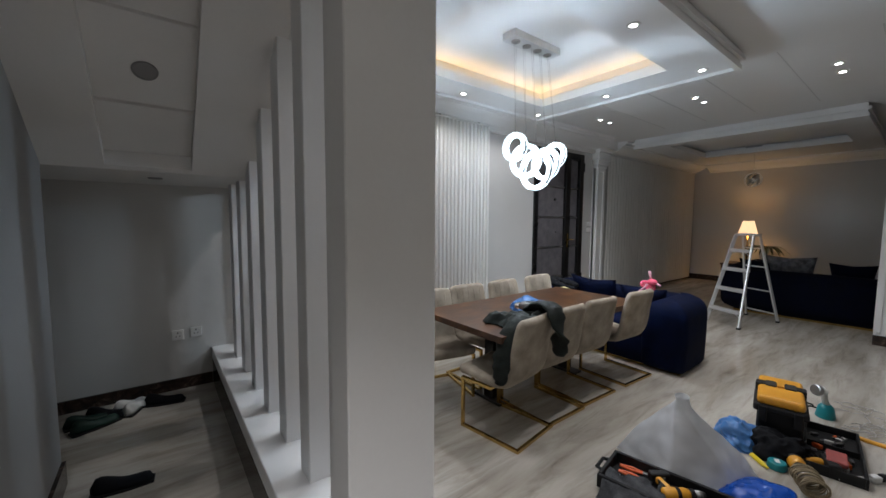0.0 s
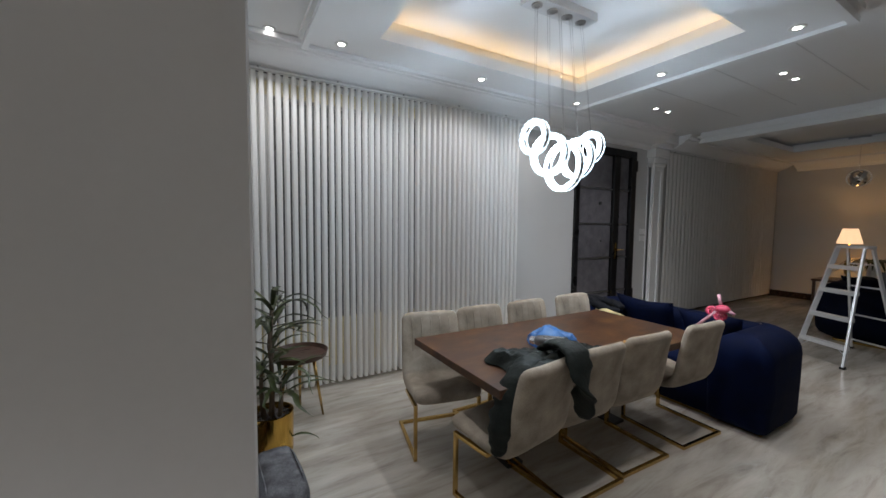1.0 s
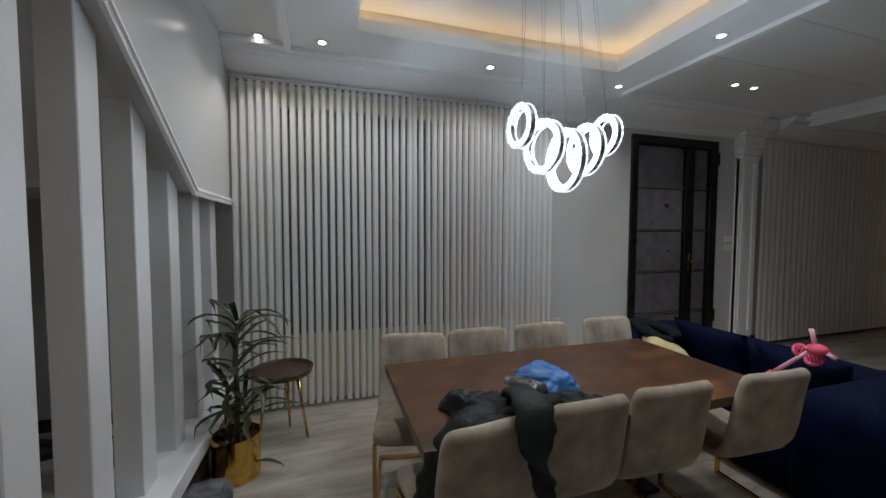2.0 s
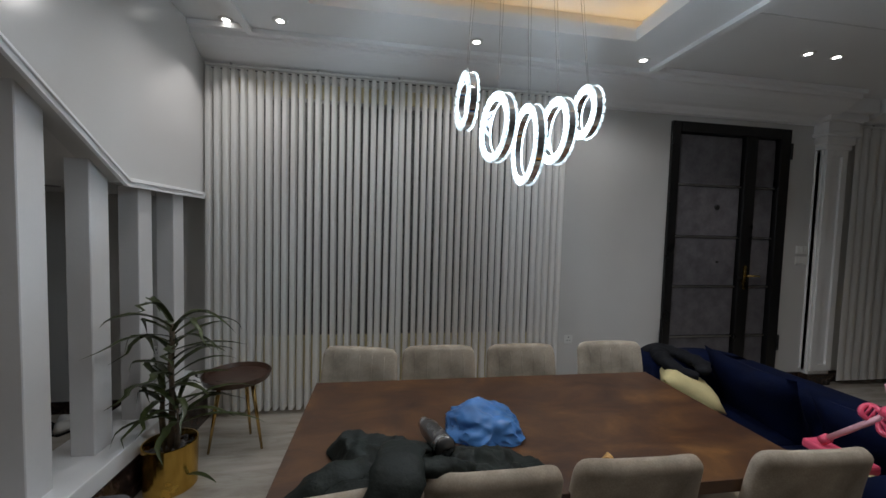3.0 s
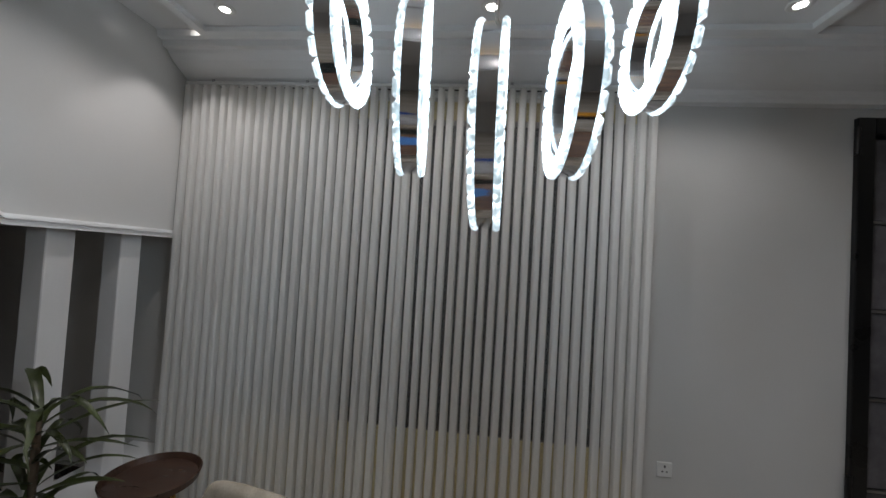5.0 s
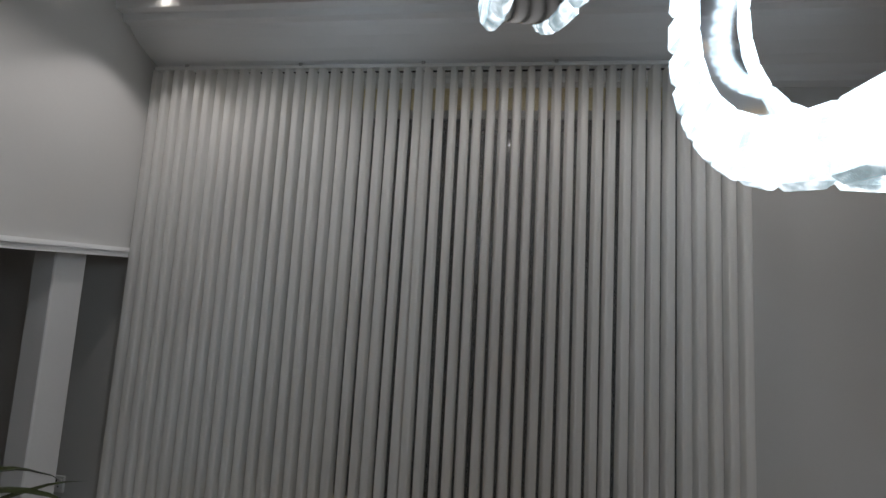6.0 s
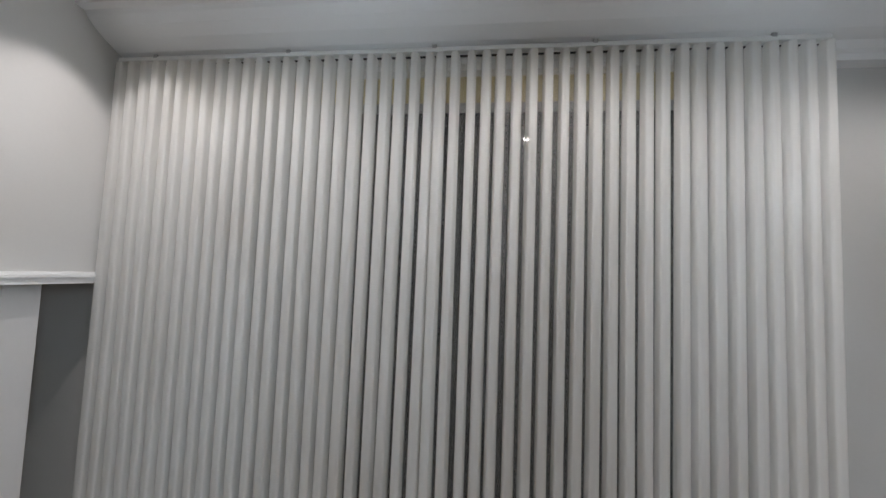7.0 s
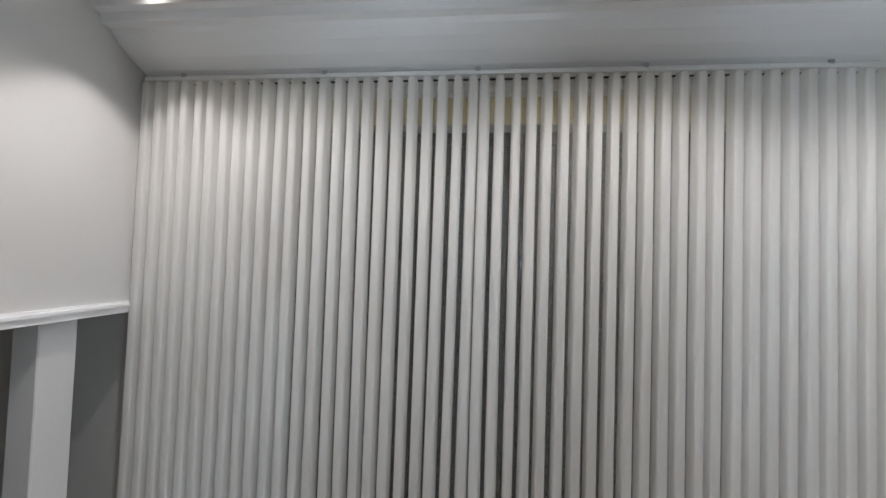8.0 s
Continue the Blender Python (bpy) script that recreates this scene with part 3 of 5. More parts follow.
def entrance_door():
    t = thing("door_1", "black metal entrance door with grey panels, closed", "door", pose(0, 0, 0), kind="structure")
    y = NORTH - 0.03
    fr = box(DX0, DX0 + 0.09, y, NORTH + 0.16, 0, DZ, 0.006)
    box(DX1 - 0.12, DX1, y, NORTH + 0.16, 0, DZ, 0.006, bm=fr)
    box(DX0 + 0.09, DX1 - 0.12, y, NORTH + 0.16, DZ - 0.10, DZ, 0.006, bm=fr)
    part("door_frame", fr, "black", t)
    ms = box(5.605, 5.74, y + 0.006, NORTH + 0.12, 0.0, DZ - 0.10, 0.008)
    part("stile", ms, "black", t)
    zs = [0.02, 0.52, 1.03, 1.53, 2.04, DZ - 0.10]
    for name, x0, x1 in (("leaf", DX0 + 0.09, 5.605), ("sidelight", 5.74, DX1 - 0.12)):
        leaf = part(name, box(x0, x1, NORTH + 0.03, NORTH + 0.08, 0.0, DZ - 0.10), "black", t)
        for i, (a, c) in enumerate(zip(zs, zs[1:])):
            part("panel", box(x0 + 0.012, x1 - 0.012, NORTH + 0.014, NORTH + 0.031, a + 0.012, c - 0.012, 0.005), "door_panel", leaf)
            if i:
                part("strip", box(x0 + 0.005, x1 - 0.005, NORTH + 0.002, NORTH + 0.02, a - 0.008, a + 0.008, 0.003), "grey_metal", leaf)
    part("peephole", cyl(0.026, 0.022, 0, 0.02, 20, pose(5.34, NORTH + 0.016, 1.83, 90)), "slot", t)
    part("lock", cyl(0.012, 0.012, 0, 0.012, 14, pose(5.38, NORTH + 0.016, 1.28, 90)), "slot", t)
    part("handle_plate", box(5.655, 5.685, y - 0.008, y + 0.008, 1.01, 1.25, 0.004), "gold", t, "brass handle plate")
    h = rod((5.67, y - 0.006, 1.15), (5.67, y - 0.055, 1.15), 0.010)
    tube([(5.67, y - 0.05, 1.15), (5.72, y - 0.054, 1.15), (5.79, y - 0.05, 1.148)], 0.010, bm=h)
    part("handle", h, "gold", t, "brass lever handle", smooth=True)
    for z in (0.45, 2.42):
        part("hinge", cyl(0.014, 0.014, z, z + 0.16, 12, pose(DX0 - 0.004, y + 0.002, 0)), "black", t)
        part("hinge", cyl(0.014, 0.014, z - 0.08, z + 0.08, 12, pose(DX1 + 0.004, y + 0.002, 0)), "black", t)


entrance_door()


def wall_socket(x, z, label):
    t = thing("wall_socket", label, "socket", pose(x, NORTH, z), "wall sockets")
    part("plate", box(-0.043, 0.043, -0.011, 0.0, -0.043, 0.043, 0.004), "plastic_white", t)
    h = bmesh.new()
    box(-0.004, 0.004, -0.0125, -0.010, 0.012, 0.026, bm=h)
    box(-0.017, -0.008, -0.0125, -0.010, -0.014, -0.007, bm=h)
    box(0.008, 0.017, -0.0125, -0.010, -0.014, -0.007, bm=h)
    part("pin_slot", h, "slot", t)
    part("rocker", box(0.020, 0.032, -0.015, -0.010, 0.010, 0.030, 0.002), "plastic_white", t)


wall_socket(3.80, 0.52, "white three-pin wall socket beside the curtain")
wall_socket(0.12, 0.47, "white three-pin wall socket under the stairs")
wall_socket(0.25, 0.48, "white three-pin wall socket under the stairs")


def light_switch(x, z):
    t = thing("light_switch", "white light switch plate beside the door", "switch", pose(x, NORTH, z), "light switches")
    part("plate", box(-0.073, 0.073, -0.011, 0, -0.043, 0.043, 0.004), "plastic_white", t)
    for i in range(3):
        part("rocker", box(-0.06 + 0.042 * i, -0.026 + 0.042 * i, -0.016, -0.010, -0.03, 0.03, 0.003), "plastic_white", t)


light_switch(6.372, 1.42)
light_switch(6.372, 1.31)


# ---- sheer curtains ----
PLEAT = [(0.0, -0.55), (0.14, -0.95), (0.34, -1.0), (0.54, -0.75), (0.60, -0.2), (0.47, 0.12), (0.24, 0.28), (0.07, 0.5), (0.12, 0.85), (0.36, 1.0), (0.70, 0.72), (0.90, 0.05)]


def pleat(u, squeeze):
    """One point of the folded cloth: a front loop of three layers, then a single layer."""
    n = len(PLEAT)
    c = math.floor(u)
    f = (u - c) * n
    k = int(f)
    t = f - k

    def p(i):
        x, y = PLEAT[i % n]
        x = x * squeeze if 0 < i % n < 9 else x
        return Vector((x + i // n, y))
    a, b, d, e = p(k - 1), p(k), p(k + 1), p(k + 2)
    q = 0.5 * (2 * b + (d - a) * t + (2 * a - 5 * b + 4 * d - e) * t * t + (3 * b - a - 3 * d + e) * t ** 3)
    return q.x + c, q.y


def curtain(name, x0, x1, y, z0, z1, pitch, amp, label, seed, dense=18):
    t = thing(name, label, "curtain", pose(0, 0, 0), "sheer curtains")
    n = round((x1 - x0) / pitch)
    step = (x1 - x0) / n
    zs = [z1, z1 - 0.02, z1 - 0.09, z1 - 0.3, z1 - 0.8, z1 - 1.4, z1 - 2.0, z0 + 0.25, z0 + 0.05, z0]
    rows = []
    for k, z in enumerate(zs):
        row = []
        f = (z1 - z) / (z1 - z0)
        for i in range(n * dense + 1):
            u = i / dense
            c = math.floor(u)
            wide = 1.0 + 0.45 * noise.noise(Vector((u * 0.37 + seed, 2.0, 0.5 * f)))
            px, py = pleat(u, wide)
            a = amp * (1.0 + 0.3 * noise.noise(Vector((u * 0.5 + seed, 5.0, f * 1.2))) + 0.2 * f)
            drift = 0.22 * f * noise.noise(Vector((u * 0.45 + seed, 1.3, 0.9 * f))) + 0.08 * noise.noise(Vector((c * 0.9, seed, 2.2)))
            sway = 0.02 * f * noise.noise(Vector((u * 0.16, seed, f)))
            hem = -0.008 * py if k == len(zs) - 1 else 0
            row.append((min(max(x0 + step * (px + drift), x0 - 0.01), x1 + 0.01), y + a * py + sway, z + hem))
        rows.append(row)
    part("cloth", rows_mesh(rows), "vane", t, smooth=True)
    for part_name, src, za, zb in (("heading_tape", rows[0], z1, z1 - 0.085), ("hem", rows[-1], z0 + 0.06, z0)):
        top = [(px, py - 0.0025, za) for px, py, pz in src]
        low = [(px, py - 0.0025, zb + (pz - z0 if part_name == "hem" else 0)) for px, py, pz in src]
        part(part_name, rows_mesh([top, low]), "vane", t, smooth=True)
    return t


def vane_outline(n=9):
    """Half-loop of cloth seen from above: straight sides and a rounded front, one unit wide and deep."""
    pts = [(-0.62, 0.5), (-0.59, 0.25), (-0.55, 0.0), (-0.51, -0.32)]
    for k in range(1, n):
        a = math.pi * k / n
        pts.append((-0.5 * math.copysign(abs(math.cos(a)) ** 0.7, math.cos(a)), -0.34 - 0.16 * math.sin(a) ** 0.7))
    return pts + [(0.51, -0.32), (0.57, 0.0), (0.65, 0.25), (0.71, 0.5)]


VANE = vane_outline()


def vane_curtain(x0, x1, y, z0, z1, count, label, seed):
    """Ripple-fold curtain: opaque fabric loops to the front, joined by see-through voile at the back."""
    t = thing("sheer_curtain", label, "curtain", pose(0, 0, 0), "sheer curtains")
    pitch = (x1 - x0) / count
    zs = [z1, z1 - 0.012, z1 - 0.05, z1 - 0.3, z1 - 0.9, z1 - 1.5, z1 - 2.1, z0 + 0.2, z0 + 0.03, z0]

    def shift(c, f):
        return 0.006 * noise.noise(Vector((c * 0.8, seed, 2.0))) + 0.014 * f * noise.noise(Vector((c * 0.43, seed + 4, f * 0.7)))
    rows = []
    for z in zs:
        f = (z1 - z) / (z1 - z0)
        rows.append([(x0 + pitch * (i / 6) + shift(i / 6, f), y + 0.022 + 0.008 * math.cos(math.tau * (i / 6)) * -1 + 0.008 * f * noise.noise(Vector((i * 0.06, seed, f))), z - 0.006 + (0.006 * math.sin(i * 0.7) if z == z0 else 0)) for i in range(0, count * 6 + 1)])
    part("sheer_cloth", rows_mesh(rows), "sheer", t, "see-through voile", smooth=True)
    for c in range(count):
        x = x0 + pitch * (c + 0.5)
        wide = 0.0325 + 0.006 * noise.noise(Vector((c * 1.3, seed, 7.0)))
        deep = 0.052 + 0.008 * noise.noise(Vector((c * 1.1, seed, 9.0)))
        turn = radians(1 + 9 * noise.noise(Vector((c * 0.9, seed, 3.0))))
        vrows = []
        for z in zs:
            f = (z1 - z) / (z1 - z0)
            tw = turn + radians(9) * f * noise.noise(Vector((c * 0.6, seed + 2, f * 1.3)))
            w = wide * (1 + 0.12 * f + 0.16 * f * noise.noise(Vector((c * 0.7, f * 2.0, seed)))) * (0.8 if z == z1 else 0.94 if z == zs[1] else 1.0)
            d = deep * (0.94 + 0.1 * f)
            ca, sa = math.cos(tw), math.sin(tw)
            row = []
            for px, py in VANE:
                lift = 0.007 * py * 2 if z == z0 else -0.010 * (py < -0.3) - 0.004 * (py > 0.2) if z == z1 else 0.0
                row.append((x + shift(c + 0.5, f) + (px * w * ca - py * d * sa), y + (px * w * sa + py * d * ca), z + lift))
            vrows.append(row)
        part("vane", rows_mesh(vrows), "vane", t, smooth=True)
    return t


vane_curtain(0.684, 2.160, 3.658, 0.045, 2.718, 24, "white sheer curtain with opaque vertical folds, hanging to floor", 0.0)
vane_curtain(2.143, 3.620, 3.658, 0.045, 2.718, 24, "white sheer curtain with opaque vertical folds, drawn across window", 3.7)
curtain("living_curtain", 6.80, 9.0, 3.72, 0.05, 2.69, 0.11, 0.013, "cream sheer curtain in the unlit living room", 8.1, 12)
curtain("living_curtain", 9.0, 11.0, 3.72, 0.05, 2.69, 0.11, 0.013, "cream sheer curtain in the unlit living room", 12.4, 12)


def curtain_track(x0, x1, y, z):
    t = thing("curtain_track", "slim white curtain track under the cornice", "curtain track", pose(0, 0, 0))
    part("rail", box(x0, x1, y - 0.012, y + 0.012, z, z + 0.018, 0.003), "plastic_white", t)
    # Thin dark strip drawn just under the rail, along its whole length.
    part("dark_strip", box(x0, x1, y + 0.004, y + 0.012, z - 0.016, z - 0.011), "slot", t, "thin dark strip below the rail")
    n = round((x1 - x0) / 0.635)
    for i in range(n):
        x = x0 + 0.186 + i * 0.635
        part("bracket", box(x - 0.009, x + 0.009, y - 0.014, y - 0.004, z + 0.012, z + 0.028, 0.002), "grey_metal", t)


curtain_track(0.69, 3.61, 3.665, 2.722)
curtain_track(6.80, 11.0, 3.72, 2.692)


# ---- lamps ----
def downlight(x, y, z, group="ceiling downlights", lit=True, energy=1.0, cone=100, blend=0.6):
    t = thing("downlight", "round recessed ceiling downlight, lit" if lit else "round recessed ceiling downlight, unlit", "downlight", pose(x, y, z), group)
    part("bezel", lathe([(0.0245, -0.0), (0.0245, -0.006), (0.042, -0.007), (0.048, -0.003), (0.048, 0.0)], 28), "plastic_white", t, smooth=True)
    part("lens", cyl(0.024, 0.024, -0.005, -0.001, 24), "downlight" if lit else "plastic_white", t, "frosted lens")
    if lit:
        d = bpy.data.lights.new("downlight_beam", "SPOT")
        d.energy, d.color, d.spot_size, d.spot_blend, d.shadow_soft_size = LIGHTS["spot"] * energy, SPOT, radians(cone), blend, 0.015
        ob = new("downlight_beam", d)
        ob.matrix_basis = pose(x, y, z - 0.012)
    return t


for x, y in ((1.387, 3.06), (2.64, 3.06), (3.885, 3.066), (3.885, 2.17), (3.885, 1.286), (2.65, 1.295), (1.39, 2.17), (1.39, 1.29)):
    downlight(x, y, TRAY, energy=(0.9 if x < 3 else 0.75) if y > 3.0 else 0.45 if x < 2 else 1.25, cone=162 if y > 3.0 else 130, blend=0.5 if y > 3.0 else 0.8)
# Unseen fill downlights, added behind the viewpoint to brighten the nearest stair fin.
BEHIND_FILL = ((-0.3, -1.1), (-0.57, -1.1))
for x, y in BEHIND_FILL:
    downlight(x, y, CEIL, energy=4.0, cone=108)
downlight(0.94, 3.40, CEIL, energy=0.4, cone=84, blend=0.35)
for x, y in ((5.16, 1.77), (5.43, 1.765), (5.2, 2.99), (5.46, 2.99), (5.09, 0.585), (5.39, 0.59)):
    downlight(x, y, CEIL, energy=0.52)

strip = thing("cove_light", "warm white strip light lying in the ceiling cove", "strip light", pose(0, 0, 0))
for x0, x1, y0, y1 in ((CX0 + 0.02, CX0 + 0.035, CY0 + 0.05, CY1 - 0.05), (CX1 - 0.035, CX1 - 0.02, CY0 + 0.05, CY1 - 0.05), (CX0 + 0.05, CX1 - 0.05, CY0 + 0.02, CY0 + 0.035), (CX0 + 0.05, CX1 - 0.05, CY1 - 0.035, CY1 - 0.02)):
    part("led_strip", box(x0, x1, y0, y1, TRAY + 0.032, TRAY + 0.045), "cove", strip)


def chandelier():
    t = thing("chandelier", "chrome chandelier with five lit crystal rings on wires", "chandelier", pose(2.655, 2.1, 0))
    can = part("canopy", box(-0.295, 0.305, 0.0, 0.14, COVE_TOP - 0.06, COVE_TOP - 0.001, 0.004), "alu", t, "mirror-finished ceiling plate")
    for i in range(4):
        x = -0.21 + 0.14 * i
        part("spot_trim", lathe([(0.0, -0.004), (0.018, -0.004), (0.018, -0.01), (0.036, -0.008), (0.038, 0.0)], 20, pose(x, 0.07, COVE_TOP - 0.06)), "grey_metal", can)
    piece = None
    for x, dia, top, yaw in ((-0.272, 0.232, 2.183, 3), (-0.135, 0.288, 2.112, 8), (0.003, 0.342, 2.073, -3), (0.135, 0.284, 2.112, 0), (0.270, 0.228, 2.175, -2)):
        r, rin, half = dia / 2, dia / 2 - 0.036, 0.0135
        zc = top - r
        m = pose(x, 0, zc, 0, 0, yaw) @ pose(0, 0, 0, 0, 90, 0)
        ring = part("ring", lathe([(rin + 0.004, -half), (r - 0.004, -half), (r - 0.004, half), (rin + 0.004, half), (rin + 0.004, -half)], 64), "chrome", t, "polished chrome ring", at=m)
        shade_smooth(ring, 50)
        n = round(math.tau * (r - 0.02) / 0.030)
        if piece is None:
            cm = box(-0.0190, 0.0190, -0.0143, 0.0143, 0.0, 0.0095, 0.0035, 1)
            for v in cm.verts:
                v.co.z += 0.002 * math.sin(v.co.x * 160) if v.co.z > 0.005 else 0
            tmp = part("crystal", cm, "crystal", ring)
            piece = tmp.data
            bpy.data.objects.remove(tmp)
        for side in (-1, 1):
            for k in range(n):
                a = (k + 0.5 * (side > 0)) * math.tau / n
                ob = new("crystal", piece)
                ob.parent = ring
                ob.matrix_basis = pose(0, 0, 0, 0, 0, math.degrees(a)) @ pose((r + rin) / 2, 0, side * half, 0 if side > 0 else 180, 0, 0)
        for side in (-1, 1):
            d = bpy.data.lights.new("ring_light", "SPOT")
            d.energy, d.color, d.shadow_soft_size, d.spot_size, d.spot_blend = LIGHTS["ring"] * dia / 0.28, COOL, 0.005, radians(180), 0.5
            new("ring_light", d).matrix_basis = pose(2.655, 2.1, 0) @ pose(x, 0, zc, 0, 0, yaw) @ pose(side * 0.031, 0, 0, 0, -90 * side, 0)
        part("stud", cyl(0.009, 0.007, top - 0.004, top + 0.016, 12, pose(x, 0, 0)), "chrome", t)
        for dx in (-0.004, 0.004):
            part("suspension_wire", rod((x + dx * 0.6, 0, top + 0.014), (x * 0.8 + dx * 3, 0.07, COVE_TOP - 0.059), 0.0011, 5), "grey_metal", t)
    return t


chandelier()


def soffit_light(m, r, label):
    t = thing("downlight", label, "downlight", m, "unlit soffit lights")
    part("bezel", lathe([(r * 0.86, 0.0), (r * 0.86, -0.006), (r, -0.007), (r * 1.04, 0.0)], 26), "soffit_lens", t, smooth=True)
    part("lens", cyl(r * 0.85, r * 0.85, -0.004, 0.0, 24), "soffit_lens", t)


soffit_light(pose(0.0, 2.27, flight(2.27) + 0.073, -math.degrees(math.atan(SLOPE))), 0.05, "round unlit downlight in the sloping soffit")
soffit_light(pose(0.02, 3.2, KINK_Z), 0.04, "round unlit downlight in the flat soffit")


# ---- dining table and chairs ----
TAB = (1.722, 3.60, 1.585, 2.505, 0.72)


def dining_table():
    x0, x1, y0, y1, z = TAB
    t = thing("dining_table", "long walnut-veneer dining table with thick top", "table", pose((x0 + x1) / 2, (y0 + y1) / 2, 0))
    w, d = (x1 - x0) / 2, (y1 - y0) / 2
    part("tabletop", box(-w, w, -d, d, z - 0.045, z, 0.002), "table", t)
    for sx in (-1, 1):
        cx = sx * (w - 0.43)
        part("leg", box(cx - 0.035, cx + 0.035, 0.0, 0.10, 0.02, z - 0.045, 0.003), "black", t, "black metal leg")
        part("foot_plate", box(cx - 0.06, cx + 0.06, -0.10, 0.20, 0, 0.02, 0.003), "black", t, "black metal foot plate")
    part("stretcher", box(-w + 0.465, w - 0.465, 0.02, 0.08, z - 0.12, z - 0.047, 0.003), "black", t)
    return t


dining_table()


def dining_chair(m, label):
    """Velvet shell on a flat gold cantilever frame; it faces +y, the back is at y = 0."""
    t = thing("dining_chair", label, "chair", m, "dining chairs")
    w = 0.225
    # shell: a padded sheet that sweeps from the seat up into the back
    line = [(0.505, 0.395), (0.46, 0.402), (0.36, 0.398), (0.26, 0.385), (0.17, 0.385), (0.105, 0.405), (0.062, 0.455), (0.040, 0.53), (0.026, 0.62), (0.010, 0.72), (-0.008, 0.80), (-0.022, 0.842)]
    mids = []
    for k in range(len(line) - 1):
        a, b2, c, d = (Vector(line[max(0, min(len(line) - 1, k + o))]) for o in (-1, 0, 1, 2))
        for q in range(4):
            f = q / 4
            mids.append(0.5 * (2 * b2 + (c - a) * f + (2 * a - 5 * b2 + 4 * c - d) * f * f + (3 * b2 - a - 3 * c + d) * f ** 3))
    mids.append(Vector(line[-1]))
    run = [0.0]
    for a, c in zip(mids, mids[1:]):
        run.append(run[-1] + (c - a).length)
    total = run[-1]
    prof = [(p.x, p.y) for p in mids]
    ring, loops = 30, []
    for k, p in enumerate(mids):
        a, c = mids[max(0, k - 1)], mids[min(len(mids) - 1, k + 1)]
        d = (c - a).normalized()
        up = Vector((d.y, -d.x)) * -1
        s, e = run[k], total - run[k]
        near_end = min(s, e)
        r = 0.055
        hw = w - (r - math.sqrt(max(0.0, r * r - (r - near_end) ** 2)) if near_end < r else 0.0)
        hw *= 1 - 0.06 * (s / total) ** 3
        th = 0.036 - 0.006 * (s / total)
        th *= math.sqrt(max(0.06, 1 - max(0.0, 1 - near_end / 0.028) ** 2))
        loop = []
        for i in range(ring):
            an = i * math.tau / ring
            cx = math.copysign(abs(math.cos(an)) ** 0.32, math.cos(an))
            cy = math.copysign(abs(math.sin(an)) ** 0.62, math.sin(an))
            x = cx * hw
            bow = 0.016 * (cx * cx) * (1 if s > total * 0.5 else 0.4)
            q = p + up * (cy * th + (0.004 * (1 - cx * cx) if cy < 0 else 0))
            loop.append((x, q.x + (bow if s > total * 0.45 else 0), q.y + (bow if s <= total * 0.45 else 0)))
        loops.append(loop)
    bm = rows_mesh(loops, closed=True)
    bmesh.ops.contextual_create(bm, geom=[e for e in bm.edges if e.is_boundary])
    shade_smooth(part("shell", bm, "chair", t), 75)
    # stitched channels on the inner face of the back
    st = bmesh.new()
    for i in range(1, 6):
        u = -1 + i / 3
        pts = []
        for k in range(30, len(prof) - 3, 2):
            y, z = prof[k]
            pts.append((u * w * 0.95, y + 0.031 + 0.016 * u * u, z + 0.006))
        tube(pts, 0.0022, 6, st)
    part("stitching", st, "chair", t, "stitched vertical channels", smooth=True)
    # frame of flat gold bar: two sides, and cross bars
    g = 0.011
    for sx in (-1, 1):
        side = box(sx * (w - 0.01) - g, sx * (w - 0.01) + g, -0.02, 0.46, 0.0, 0.022, 0.002)
        box(sx * (w - 0.01) - g, sx * (w - 0.01) + g, 0.438, 0.46, 0.022, 0.365, 0.002, bm=side)
        box(sx * (w - 0.01) - g, sx * (w - 0.01) + g, 0.20, 0.438, 0.343, 0.365, 0.002, bm=side)
        part("side_frame", side, "gold", t, "gold metal side frame")
    part("rear_bar", box(-w + 0.021, w - 0.021, -0.02, 0.002, 0.0, 0.022, 0.002), "gold", t, "gold metal floor bar")
    part("seat_bar", box(-w + 0.021, w - 0.021, 0.20, 0.222, 0.343, 0.365, 0.002), "gold", t, "gold metal seat bar")
    return t


near = "beige velvet dining chair with gold cantilever frame, tucked under table"
first = dining_chair(pose(1.97, 1.505, 0, 0, 0, 8), "beige velvet dining chair with gold frame, jacket hanging over it")
for x, y, rz in ((2.385, 1.545, 0.0), (2.86, 1.555, -2), (3.475, 1.53, -3)):
    tagged(copy_thing(first, pose(x, y, 0, 0, 0, rz)), near)
far = "beige velvet dining chair with channelled back, pushed to the table"
for x, y, rz in ((1.935, 2.69, 168), (2.385, 2.69, 180), (2.89, 2.69, 181), (3.49, 2.71, 179)):
    tagged(copy_thing(first, pose(x, y, 0, 0, 0, rz)), far)


# ---- navy sofa at the end of the table ----
def round_rect(x0, x1, y0, y1, radii, inset=0.0, n=8):
    """Outline of a rectangle with a radius for each corner: south-west, south-east, north-east, north-west."""
    x0, x1, y0, y1 = x0 + inset, x1 - inset, y0 + inset, y1 - inset
    pts = []
    for (cx, cy, sx, sy, a0), r in zip(((x0, y0, 1, 1, 180), (x1, y0, -1, 1, 270), (x1, y1, -1, -1, 0), (x0, y1, 1, -1, 90)), radii):
        r = max(0.006, r - inset)
        for k in range(n + 1):
            a = radians(a0 + 90 * k / n)
            pts.append((cx + sx * r + r * math.cos(a), cy + sy * r + r * math.sin(a)))
    return pts


